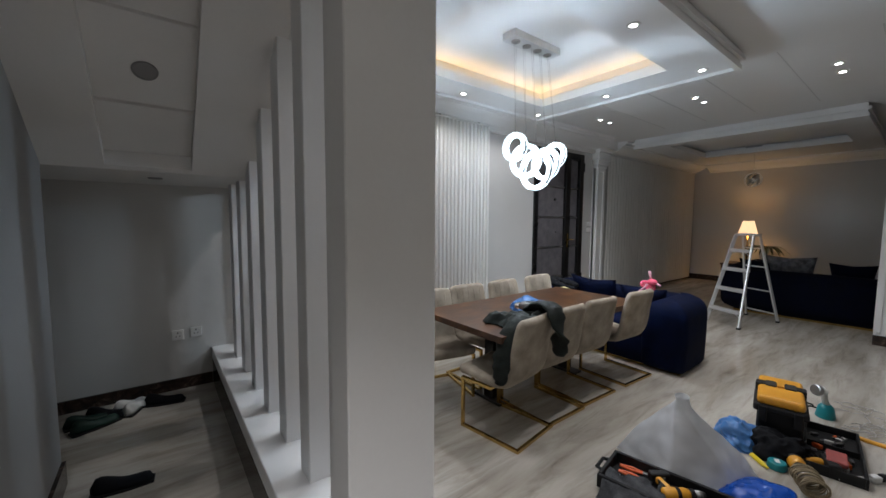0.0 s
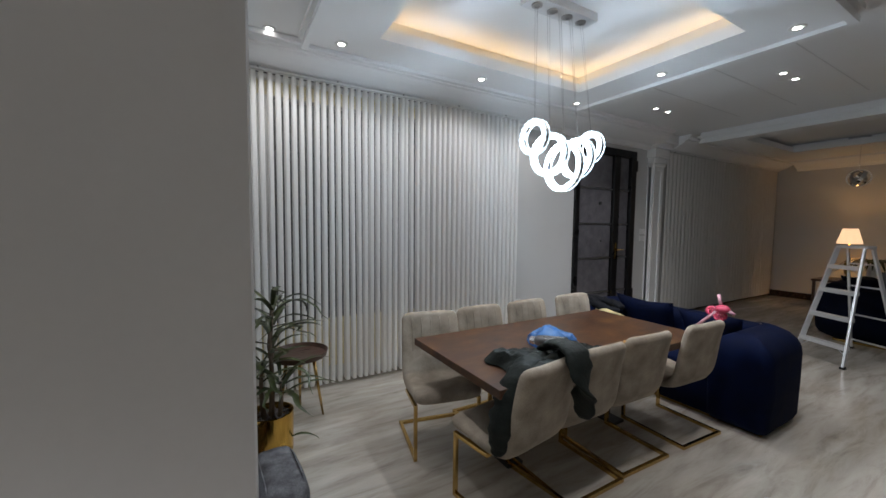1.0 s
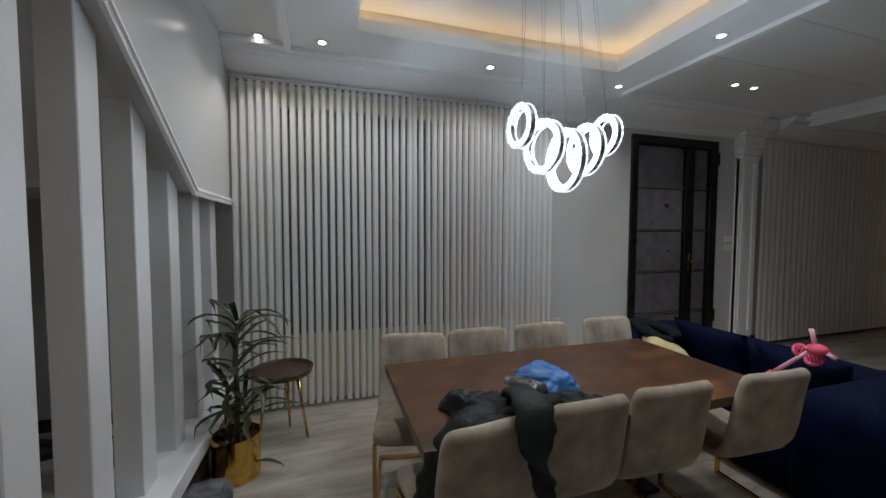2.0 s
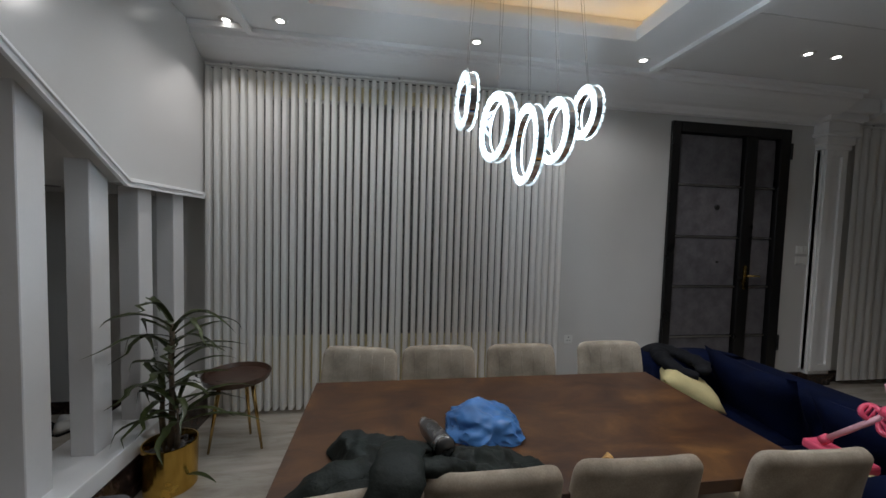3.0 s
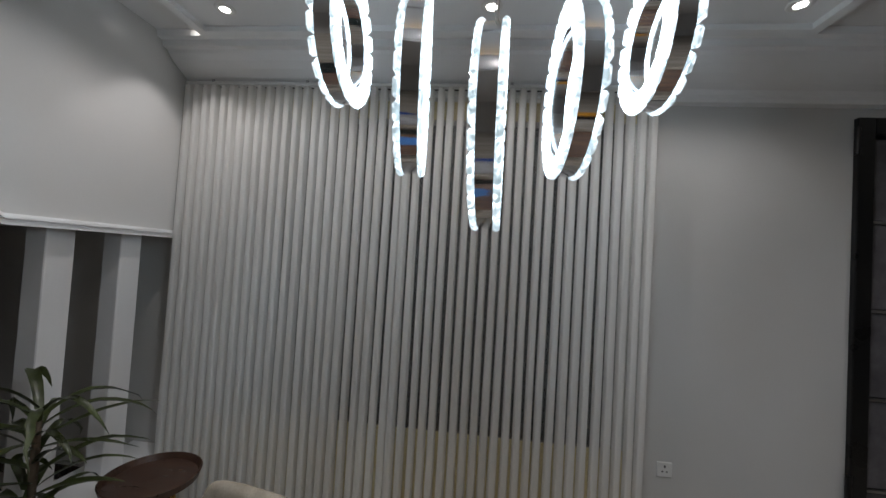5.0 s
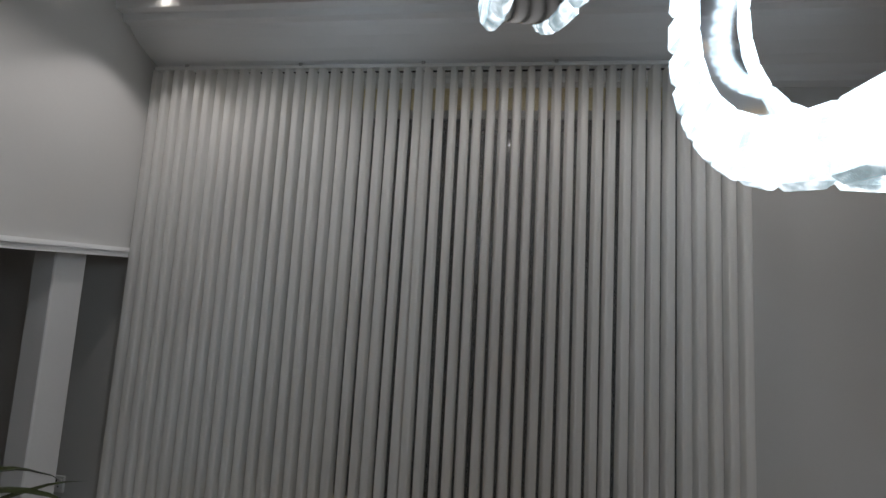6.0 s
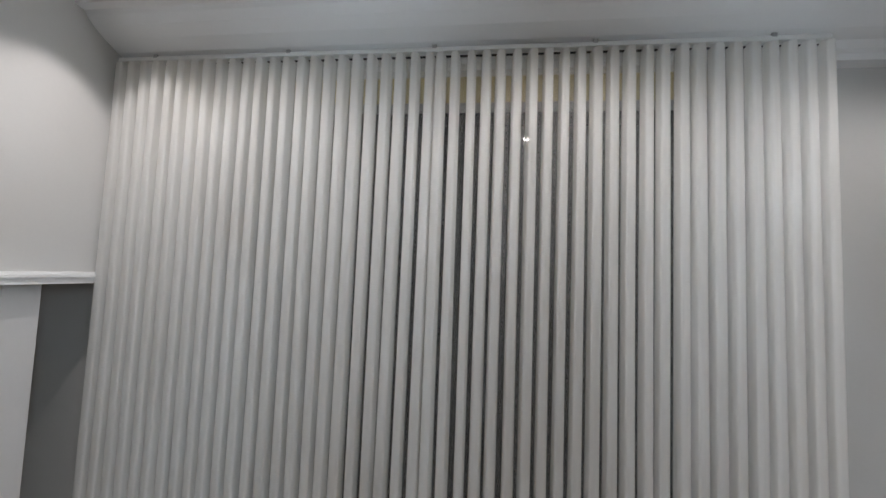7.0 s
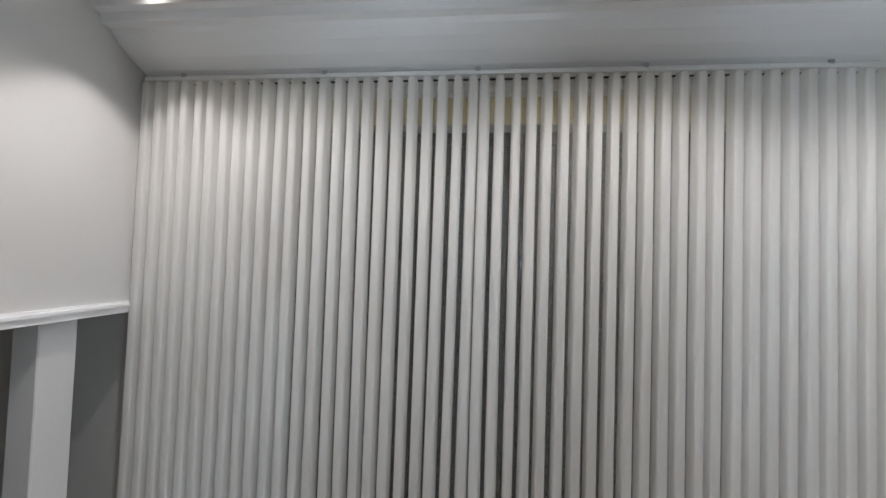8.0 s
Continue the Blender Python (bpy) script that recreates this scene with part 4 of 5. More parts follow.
def padded_block(x0, x1, y0, y1, z0, z1, radii, top=0.07, tuck=0.015, seed=0.0):
    """Upholstery drawn up from a rounded outline, with a soft top edge and a slightly tucked foot."""
    levels = [(z0, tuck), (z0 + 0.04, tuck * 0.4), (z0 + (z1 - z0) * 0.45, 0.0), (z1 - top, 0.0)]
    levels += [(z1 - top + top * math.sin(radians(a)), top - top * math.cos(radians(a))) for a in (20, 40, 60, 78, 90)]
    levels += [(z1 + 0.006, top + 0.05)]
    rows = []
    for z, inset in levels:
        row = []
        for px, py in round_rect(x0, x1, y0, y1, radii, inset):
            d = Vector(noise.noise_vector(Vector((px * 3 + seed, py * 3, z * 3)))) * 0.012
            row.append((px + d.x, py + d.y, z + (d.z * 0.6 if z > z0 + 0.1 else 0)))
        rows.append(row)
    bm = rows_mesh(rows, closed=True)
    bmesh.ops.contextual_create(bm, geom=[e for e in bm.edges if e.is_boundary])
    return bm


def sofa(m, label, length=1.85):
    """Faces -x; the origin is its outer corner on the table side."""
    t = thing("sofa", label, "sofa", m, "navy sofas")
    dp = 0.82
    pl = prism(round_rect(0.0, dp, 0.02, length - 0.02, (0.03, 0.36, 0.36, 0.03), 0.035), 0.0, 0.03, "z")
    part("plinth", pl, "gold", t, "gold metal plinth")
    shade_smooth(part("base", padded_block(0.0, dp, 0.02, length - 0.02, 0.028, 0.30, (0.04, 0.36, 0.36, 0.04), 0.04), "navy", t), 70)
    shade_smooth(part("arm", padded_block(-0.045, dp, 0.0, 0.40, 0.029, 0.69, (0.08, 0.34, 0.02, 0.04), 0.15, 0.03, 1.0), "navy", t, "wide rounded arm"), 70)
    shade_smooth(part("arm", padded_block(-0.045, dp, length - 0.40, length, 0.029, 0.69, (0.04, 0.02, 0.34, 0.08), 0.15, 0.03, 4.0), "navy", t, "wide rounded arm"), 70)
    shade_smooth(part("backrest", soft_box(dp - 0.30, dp + 0.005, 0.24, length - 0.24, 0.03, 0.672, 0.09, 9, 0.008, 2.0), "navy", t, "rounded backrest"), 70)
    half = (length - 0.66) / 2
    for i in range(2):
        shade_smooth(part("seat_cushion", soft_box(0.0, dp - 0.28, 0.33 + i * half + 0.003, 0.33 + (i + 1) * half - 0.003, 0.29, 0.43, 0.05, 8, 0.012, 3 + i), "navy", t), 70)
    return t


sofa(pose(3.87, 1.28, 0), "navy blue velvet sofa with rounded arms facing the table")


def cushion(m, size, mat, label, seed):
    ob = part("throw_cushion", cushion_mesh(size, size * 0.92, 0.15, seed), mat, smooth=True, at=m)
    return tagged(ob, label, "cushion", group="throw cushions")


cushion(pose(4.33, 2.44, 0.53, -24, 0, 86), 0.62, "navy", "navy blue velvet cushion leaning on sofa back", 1.0)
cushion(pose(4.35, 1.88, 0.53, -22, 0, 94), 0.50, "navy", "navy blue velvet cushion leaning on sofa back", 2.0)
cushion(pose(4.02, 2.66, 0.56, -66, 0, 62), 0.40, "yellow_cloth", "pale yellow cushion lying on the navy sofa", 3.0)
cushion(pose(4.06, 1.74, 0.475, -84, 0, 100), 0.36, "yellow_cloth", "pale yellow cushion lying on the navy sofa", 4.0)


# ---- on the table ----
def crumple(bm, amount, freq, seed, keep=None):
    """Pushes the points about along smooth noise."""
    for v in bm.verts:
        d = Vector(noise.noise_vector(v.co * freq + Vector((seed, seed * 2, 0)))) * amount + Vector(noise.noise_vector(v.co * freq * 2.7 + Vector((seed, 0, seed)))) * amount * 0.45
        v.co += d
        if keep is not None and v.co.z < keep:
            v.co.z = keep + 0.002
    return bm


def wrinkled_tube(points, radii, seed, flat=0.7, n=18, rings=26, ridge=0.09):
    """A soft sleeve with cross wrinkles along a curved line."""
    pts = [Vector(p) for p in points]
    bm = bmesh.new()
    rows = []
    m = len(pts) - 1
    for k in range(rings + 1):
        s = k / rings * m
        i = min(int(s), m - 1)
        f = s - i
        a, b, c, d = pts[max(0, i - 1)], pts[i], pts[i + 1], pts[min(m, i + 2)]
        p = 0.5 * (2 * b + (c - a) * f + (2 * a - 5 * b + 4 * c - d) * f * f + (3 * b - a - 3 * c + d) * f ** 3)
        tan = ((c - a) * 0.5 * (1 - f) + (d - b) * 0.5 * f)
        r = radii[i] * (1 - f) + radii[i + 1] * f
        q = tan.to_track_quat("Z", "Y")
        row = []
        for j in range(n):
            w = j * math.tau / n
            e = 1 + ridge * math.sin(k * 1.9 + 1.4 * math.sin(w + seed)) + 0.25 * noise.noise(Vector((math.cos(w), math.sin(w), k * 0.35 + seed)))
            row.append(p + q @ Vector((r * e * math.cos(w), r * e * flat * math.sin(w), 0)))
        rows.append(row)
    rows_mesh(rows, bm, closed=True)
    bmesh.ops.contextual_create(bm, geom=[e for e in bm.edges if e.is_boundary])
    return bm


def jacket():
    z = TAB[4]
    t = thing("jacket", "dark green quilted jacket thrown over table and chair", "jacket", pose(0, 0, 0))
    # body: a heaped sheet with quilting ridges
    n, k = 96, 60
    top = []
    for i in range(n + 1):
        row = []
        for j in range(k + 1):
            u, v = i / n, j / k
            x = 1.89 + 0.74 * u + 0.05 * noise.noise(Vector((u * 4, v * 4, 3.0)))
            y = 1.50 + (0.44 - 0.24 * u) * v + 0.05 * noise.noise(Vector((u * 5, v * 4, 8.0)))
            edge = min(u, 1 - u, v, 1 - v)
            rise = min(1.0, edge * 12)
            wrinkle = abs(noise.noise(Vector((x * 13, y * 13, 2.0)))) + 0.6 * abs(noise.noise(Vector((x * 27, y * 22, 5.0))))
            quilt = abs(math.sin(30 * (x * 0.75 + y) + 3 * noise.noise(Vector((x * 6, y * 6, 4.0))))) ** 0.6
            h = z + 0.010 + rise * (1.0 - 0.35 * u) * (0.040 + 0.06 * max(0.0, noise.noise(Vector((x * 5, y * 6, 1.0)))) + 0.010 * quilt + 0.036 * wrinkle)
            if u > 0.36:
                y = max(y, TAB[2] + 0.012 + 0.03 * u * (1 + noise.noise(Vector((u * 9, v, 6.0)))))
            if y < TAB[2] - 0.0:
                h = max(h - 0.0, 0.80 + 0.02 * rise)
            row.append((x, y, h))
        top.append(row)
    bm = rows_mesh(top)
    low = rows_mesh([[(x, y, max(z + 0.003, h - 0.02 - 0.05 * 0)) if y > TAB[2] else (x, y, h - 0.02) for x, y, h in row] for row in top])
    for v in low.verts:
        v.co.z = max(z + 0.003, z + 0.003) if v.co.y > TAB[2] else v.co.z
    join(bm, low)
    shade_smooth(part("body", bm, "jacket", t, "crumpled quilted body"), 80)
    part("sleeve", wrinkled_tube([(2.02, 1.66, 0.79), (1.89, 1.62, 0.775), (1.79, 1.60, 0.67), (1.735, 1.595, 0.54), (1.73, 1.60, 0.42)], (0.055, 0.068, 0.07, 0.066, 0.05), 1.0), "jacket", t, "empty sleeve hanging beside the chair", smooth=True)
    part("sleeve", wrinkled_tube([(2.16, 1.72, 0.82), (2.12, 1.60, 0.885), (2.10, 1.485, 0.885), (2.085, 1.425, 0.80), (2.10, 1.42, 0.68), (2.12, 1.43, 0.56)], (0.06, 0.066, 0.072, 0.075, 0.07, 0.03), 4.0, 0.32), "jacket", t, "empty sleeve hanging over the chair back", smooth=True)
    part("collar", wrinkled_tube([(2.02, 1.60, 0.80), (2.12, 1.57, 0.84), (2.24, 1.58, 0.84), (2.34, 1.64, 0.79)], (0.025, 0.035, 0.035, 0.02), 7.0), "jacket", t, smooth=True)
    return t


jacket()


def bottle(m):
    t = thing("water_bottle", "grey steel water bottle lying on the jacket", "bottle", m)
    part("body", lathe([(0.0, 0.0), (0.030, 0.001), (0.033, 0.006), (0.034, 0.02), (0.034, 0.165), (0.030, 0.19), (0.024, 0.20)], 28), "steel", t, smooth=True)
    part("cap", lathe([(0.024, 0.20), (0.0245, 0.202), (0.0245, 0.232), (0.021, 0.238), (0.0, 0.239)], 28), "chrome", t, "polished steel cap", smooth=True)
    part("base_ring", lathe([(0.0342, 0.004), (0.0348, 0.008), (0.0348, 0.022), (0.0342, 0.026)], 28), "chrome", t, "polished base ring", smooth=True)


bottle(look((2.262, 1.675, 0.838), (2.215, 1.91, 0.80)) @ pose(0, 0, 0, 180, 0, 0))


def plastic_bag(m, size, mat, label, seed, z_low, name="plastic_bag", freq=5.0, amp=0.30, handle=True):
    """A loosely heaped thin bag with sharp creases."""
    t = thing(name, label, "plastic bag", m)
    bm = bmesh.new()
    bmesh.ops.create_icosphere(bm, subdivisions=5, radius=1)
    for v in bm.verts:
        d = v.co.normalized()
        n1 = noise.noise(d * 1.6 + Vector((seed, 0, 0)))
        crease = abs(noise.noise(d * 3.1 + Vector((0, seed, 3.0)))) + 0.22 * abs(noise.noise(d * freq + Vector((seed, seed, 0))))
        r = 1 + amp * n1 - amp * 0.75 * crease
        p = Vector((d.x * size[0] * r, d.y * size[1] * r, d.z * size[2] * r * (1 if d.z > 0 else 0.5)))
        p.z = max(p.z, -size[2] * 0.12)
        v.co = p + Vector((0, 0, size[2] * 0.12))
    shade_smooth(part("film", bm, mat, t), 50)
    if handle:
        hb = tube([(size[0] * 0.8, 0, size[2] * 0.3), (size[0] * 1.15, -0.01, size[2] * 0.35), (size[0] * 1.3, -0.03, 0.02), (size[0] * 1.05, -0.04, 0.012)], [0.02, 0.013, 0.012, 0.02], 8)
        part("handle", crumple(hb, 0.006, 20, seed), mat, t, smooth=True)
    return t


plastic_bag(pose(2.46, 1.97, TAB[4] + 0.002, 0, 0, -15), (0.165, 0.135, 0.10), "blue_bag", "crumpled thin blue plastic bag on the table", 1.3, 0, freq=6.0, amp=0.28, handle=False)

cr = bmesh.new()
bmesh.ops.create_icosphere(cr, subdivisions=3, radius=0.018)
crumple(cr, 0.012, 45, 2.0)
tagged(part("bread_crumb", cr, "crumb", at=pose(2.85, 1.71, TAB[4] + 0.016)), "small yellow-brown crumb of food on the table", "food")


# ---- on the sofa ----
def sofa_jacket():
    t = thing("black_jacket", "black jacket dropped over yellow cushion and sofa arm", "jacket", pose(0, 0, 0))
    bm = wrinkled_tube([(3.92, 3.05, 0.62), (4.02, 2.95, 0.70), (4.12, 2.84, 0.70), (4.16, 2.70, 0.685), (4.05, 2.56, 0.68)], (0.045, 0.075, 0.075, 0.06, 0.035), 2.0, 0.55)
    part("cloth", bm, "black_cloth", t, smooth=True)
    part("sleeve", wrinkled_tube([(4.05, 2.92, 0.70), (3.95, 2.80, 0.70), (3.96, 2.66, 0.66), (4.04, 2.58, 0.645)], (0.07, 0.06, 0.05, 0.035), 5.0, 0.7), "black_cloth", t, smooth=True)


sofa_jacket()


def pink_trike():
    """A child's small scooter: steering bar, hub and slotted mudguards, standing on the sofa."""
    t = thing("toy_scooter", "pink plastic toy scooter tipped over on the sofa", "toy", pose(4.12, 1.71, 0.83))
    hub = bmesh.new()
    bmesh.ops.create_uvsphere(hub, u_segments=20, v_segments=12, radius=0.045)
    bmesh.ops.scale(hub, vec=(1.0, 1.15, 0.75), verts=hub.verts)
    part("hub", hub, "pink", t, smooth=True)
    part("grip", rod((0.0, 0.012, 0.02), (0.0, 0.035, 0.115), 0.013, 14), "pink_pale", t, "pale pink grip", smooth=True)
    part("grip", rod((0.0, -0.03, -0.005), (0.0, -0.085, -0.03), 0.013, 14), "pink_pale", t, "pale pink grip", smooth=True)
    part("stem", rod((0, 0.03, -0.012), (-0.02, 0.215, -0.215), 0.012, 14), "pink_pale", t, "pale pink stem", smooth=True)
    part("stem_cap", rod((-0.02, 0.21, -0.21), (-0.022, 0.235, -0.238), 0.02, 14), "pink", t, smooth=True)
    for cy, cz, tilt, r in ((0.075, -0.03, 20, 0.036), (0.015, -0.06, -25, 0.038)):
        hoop = tube([(0.012 * math.sin(2 * k * math.tau / 24), r * math.cos(k * math.tau / 24), r * 0.85 * math.sin(k * math.tau / 24)) for k in range(24)], 0.011, 10, closed=True)
        g = part("mudguard", hoop, "pink", t, "slotted pink guard", smooth=True, at=pose(0, cy, cz, tilt, 0, 15))
        for k in (-1, 0, 1):
            part("slat", rod((-0.004, k * 0.016, -0.028), (-0.004, k * 0.016, 0.028), 0.006, 8), "pink", g, smooth=True)
    part("deck", box(-0.05, 0.05, 0.06, 0.30, -0.30, -0.255, 0.012), "pink", t)
    w = cyl(0.06, 0.06, -0.02, 0.02, 28, pose(0, 0.0, -0.33, 0, 90, 0), bevel=0.008)
    part("wheel", w, "toolbox_black", t, "small black wheel")


pink_trike()


# ---- plant corner ----
def plant():
    t = thing("potted_plant", "tall dracaena in a polished gold pot with pebbles", "plant", pose(0.855, 2.845, 0))
    part("pot", lathe([(0.0, 0.0), (0.126, 0.0), (0.132, 0.006), (0.137, 0.27), (0.129, 0.272), (0.126, 0.20), (0.0, 0.20)], 48), "brass_pot", t, "polished gold metal pot", smooth=False)
    rnd = random.Random(4)
    peb = bmesh.new()
    for i in range(110):
        a, r = rnd.random() * math.tau, 0.118 * math.sqrt(rnd.random())
        tmp = bmesh.new()
        bmesh.ops.create_icosphere(tmp, subdivisions=1, radius=0.011 + 0.008 * rnd.random())
        bmesh.ops.scale(tmp, vec=(1, 0.8, 0.6), verts=tmp.verts)
        join(peb, tmp, pose(r * math.cos(a), r * math.sin(a), 0.215 + 0.022 * rnd.random(), rnd.random() * 40, rnd.random() * 40, rnd.random() * 180))
    tagged(part("gravel", peb, "pebble", t, "grey pebbles", smooth=True), kind="stuff")
    part("trunk", tube([(0, 0, 0.2), (0.012, 0.0, 0.45), (0.0, 0.012, 0.7), (0.018, 0.0, 0.95)], [0.02, 0.018, 0.016, 0.011], 12), "bark", t, smooth=True)
    part("trunk", tube([(-0.04, 0.02, 0.2), (-0.055, 0.02, 0.4), (-0.05, 0.03, 0.56)], [0.017, 0.015, 0.01], 12), "bark", t, smooth=True)
    part("trunk", tube([(0.045, -0.03, 0.2), (0.06, -0.03, 0.36), (0.055, -0.035, 0.47)], [0.016, 0.014, 0.009], 12), "bark", t, smooth=True)
    heads = [((0.018, 0.0), 0.80, 0.98, 16, 0.44), ((0.006, 0.006), 0.60, 0.82, 8, 0.40), ((-0.05, 0.03), 0.46, 0.62, 10, 0.40), ((0.055, -0.035), 0.38, 0.52, 12, 0.42)]
    for (hx, hy), z0, z1, count, length in heads:
        for i in range(count):
            a = i * 2.4 + rnd.random() * 0.5
            z = z0 + (z1 - z0) * i / count
            ln = length * (0.75 + 0.4 * rnd.random())
            up = 0.45 + 0.8 * (i / count) ** 2 + 0.35 * rnd.random()
            droop = up * (0.55 + 0.55 * rnd.random()) + 0.16
            w = 0.009 + 0.006 * rnd.random()
            rows = []
            for k in range(10):
                s = k / 9
                rad = ln * s * math.cos(min(1.2, up * 0.5))
                zz = z + ln * (up * s - droop * s * s) * 0.8
                wid = w * (0.55 + 1.0 * math.sin(math.pi * min(1, s * 0.75 + 0.12))) * (1 - s ** 5) + 0.0006
                dirx, diry = math.cos(a + 0.25 * s * (rnd.random() - 0.5)), math.sin(a + 0.1 * s)
                cx, cy = hx + dirx * (rad + 0.008), hy + diry * (rad + 0.008)
                if cx < -0.16:
                    cx = -0.16 - (cx + 0.16) * 0.15
                zz = max(zz, 0.05)
                rows.append([(cx - diry * wid, cy + dirx * wid, zz + 0.25 * wid), (cx, cy, zz - 0.25 * wid), (cx + diry * wid, cy - dirx * wid, zz + 0.25 * wid)])
            part("leaf", rows_mesh(rows), "leaf", t, smooth=True)
    rows = []
    for k in range(8):
        s = k / 7
        wid = 0.016 * math.sin(math.pi * min(1, s * 0.85 + 0.12)) + 0.001
        rows.append([(0.12 + 0.16 * s, -0.06 - 0.03 * s + wid, 0.10 + 0.06 * s - 0.10 * s * s), (0.12 + 0.16 * s, -0.06 - 0.03 * s, 0.095 + 0.06 * s - 0.10 * s * s), (0.12 + 0.16 * s, -0.06 - 0.03 * s - wid, 0.10 + 0.06 * s - 0.10 * s * s)])
    part("leaf", rows_mesh(rows), "leaf", t, smooth=True)


plant()


def side_table():
    t = thing("side_table", "round dark wood tray table with three gold legs", "side table", pose(1.085, 3.20, 0))
    part("tray", lathe([(0.0, 0.475), (0.17, 0.475), (0.20, 0.487), (0.212, 0.525), (0.206, 0.527), (0.193, 0.497), (0.0, 0.493)], 48), "wood_dark", t, smooth=False)
    for a in (-10, 80, 200):
        c, s = math.cos(radians(a)), math.sin(radians(a))
        part("leg", rod((0.10 * c, 0.10 * s, 0.476), (0.17 * c, 0.17 * s, 0.0), 0.014, 14, r2=0.008), "gold", t, "tapered gold leg", smooth=True)


side_table()


def pouf():
    t = thing("pouf", "grey woven fabric pouf standing beside the ledge", "pouf", pose(0.835, 2.22, 0, 0, 0, 4))
    shade_smooth(part("body", soft_box(-0.105, 0.105, -0.22, 0.22, 0.0, 0.27, 0.06, 8, 0.012, 1.0), "grey_fabric", t), 70)
    for sx in (-1, 1):
        part("piping", tube([(sx * 0.083, -0.20 + 0.04 * k, 0.272 - 0.10 * (abs(k - 5) / 5) ** 6) for k in range(11)], 0.0045, 8), "grey_fabric", t, "corded seam", smooth=True)


pouf()


# ---- tools on the floor ----
def toolbox():
    t = thing("toolbox", "black and yellow plastic toolbox, closed", "toolbox", pose(3.38, 0.53, 0, 0, 0, -79) @ Matrix.Scale(1.08, 4))
    w, d = 0.122, 0.225
    part("body", box(-w + 0.015, w - 0.015, -d + 0.015, d - 0.015, 0.0, 0.22, 0.02, 3), "toolbox_black", t)
    part("rim", box(-w - 0.004, w + 0.004, -d - 0.004, d + 0.004, 0.205, 0.25, 0.012, 2), "toolbox_black", t)
    lid = part("lid", box(-w + 0.012, w - 0.012, -d + 0.012, d - 0.012, 0.245, 0.30, 0.022, 3), "toolbox_yellow", t, "yellow lid")
    part("band", box(-w, w, 0.005, 0.075, 0.255, 0.307, 0.008), "toolbox_black", lid)
    for x in (-0.048, 0.048):
        part("recess", box(x - 0.026, x + 0.026, -0.006, 0.086, 0.299, 0.3085, 0.003), "slot", lid)
    part("handle", box(-0.018, 0.018, -0.008, 0.088, 0.302, 0.315, 0.005), "toolbox_yellow", lid)
    for x in (-0.08, 0.08):
        part("latch", box(x - 0.02, x + 0.02, -d - 0.014, -d + 0.002, 0.15, 0.245, 0.006), "toolbox_black", t)
    part("hook", tube([(w, 0.05, 0.23), (w + 0.03, 0.05, 0.225), (w + 0.035, 0.05, 0.21)], 0.005, 8), "toolbox_black", t)


toolbox()


def drill(m, label, cordless=True):
    t = thing("power_drill", label, "drill", m, "power drills")
    part("motor_housing", lathe([(0.0, -0.085), (0.022, -0.084), (0.029, -0.075), (0.031, -0.03), (0.031, 0.03), (0.026, 0.05), (0.0, 0.052)], 20, pose(0, 0, 0.034, 90)), "toolbox_yellow", t, smooth=True)
    part("end_band", lathe([(0.0295, 0.0), (0.0325, 0.002), (0.0325, 0.02), (0.0295, 0.022)], 20, pose(0, 0.02, 0.034, 90)), "toolbox_black", t, smooth=True)
    part("collar", lathe([(0.024, 0.0), (0.027, 0.003), (0.027, 0.025), (0.022, 0.03)], 20, pose(0, -0.048, 0.034, 90)), "toolbox_black", t, smooth=True)
    part("chuck", lathe([(0.0, 0.0), (0.021, 0.002), (0.021, 0.03), (0.011, 0.055), (0.0, 0.057)], 16, pose(0, -0.078, 0.034, 90)), "grey_metal", t, "steel chuck", smooth=True)
    grip = box(0.02, 0.12, 0.012, 0.048, 0.014, 0.050, 0.014, 3)
    bmesh.ops.rotate(grip, cent=(0.02, 0.03, 0.03), matrix=Matrix.Rotation(radians(12), 3, "Z"), verts=grip.verts)
    part("grip", grip, "toolbox_yellow", t)
    part("rubber_pad", box(0.035, 0.10, 0.045, 0.062, 0.016, 0.048, 0.007, 2), "toolbox_black", t)
    part("trigger", box(0.03, 0.055, -0.002, 0.02, 0.022, 0.042, 0.004), "toolbox_black", t)
    part("battery", box(0.11, 0.155, -0.02, 0.085, 0.004, 0.06, 0.008), "toolbox_black", t)


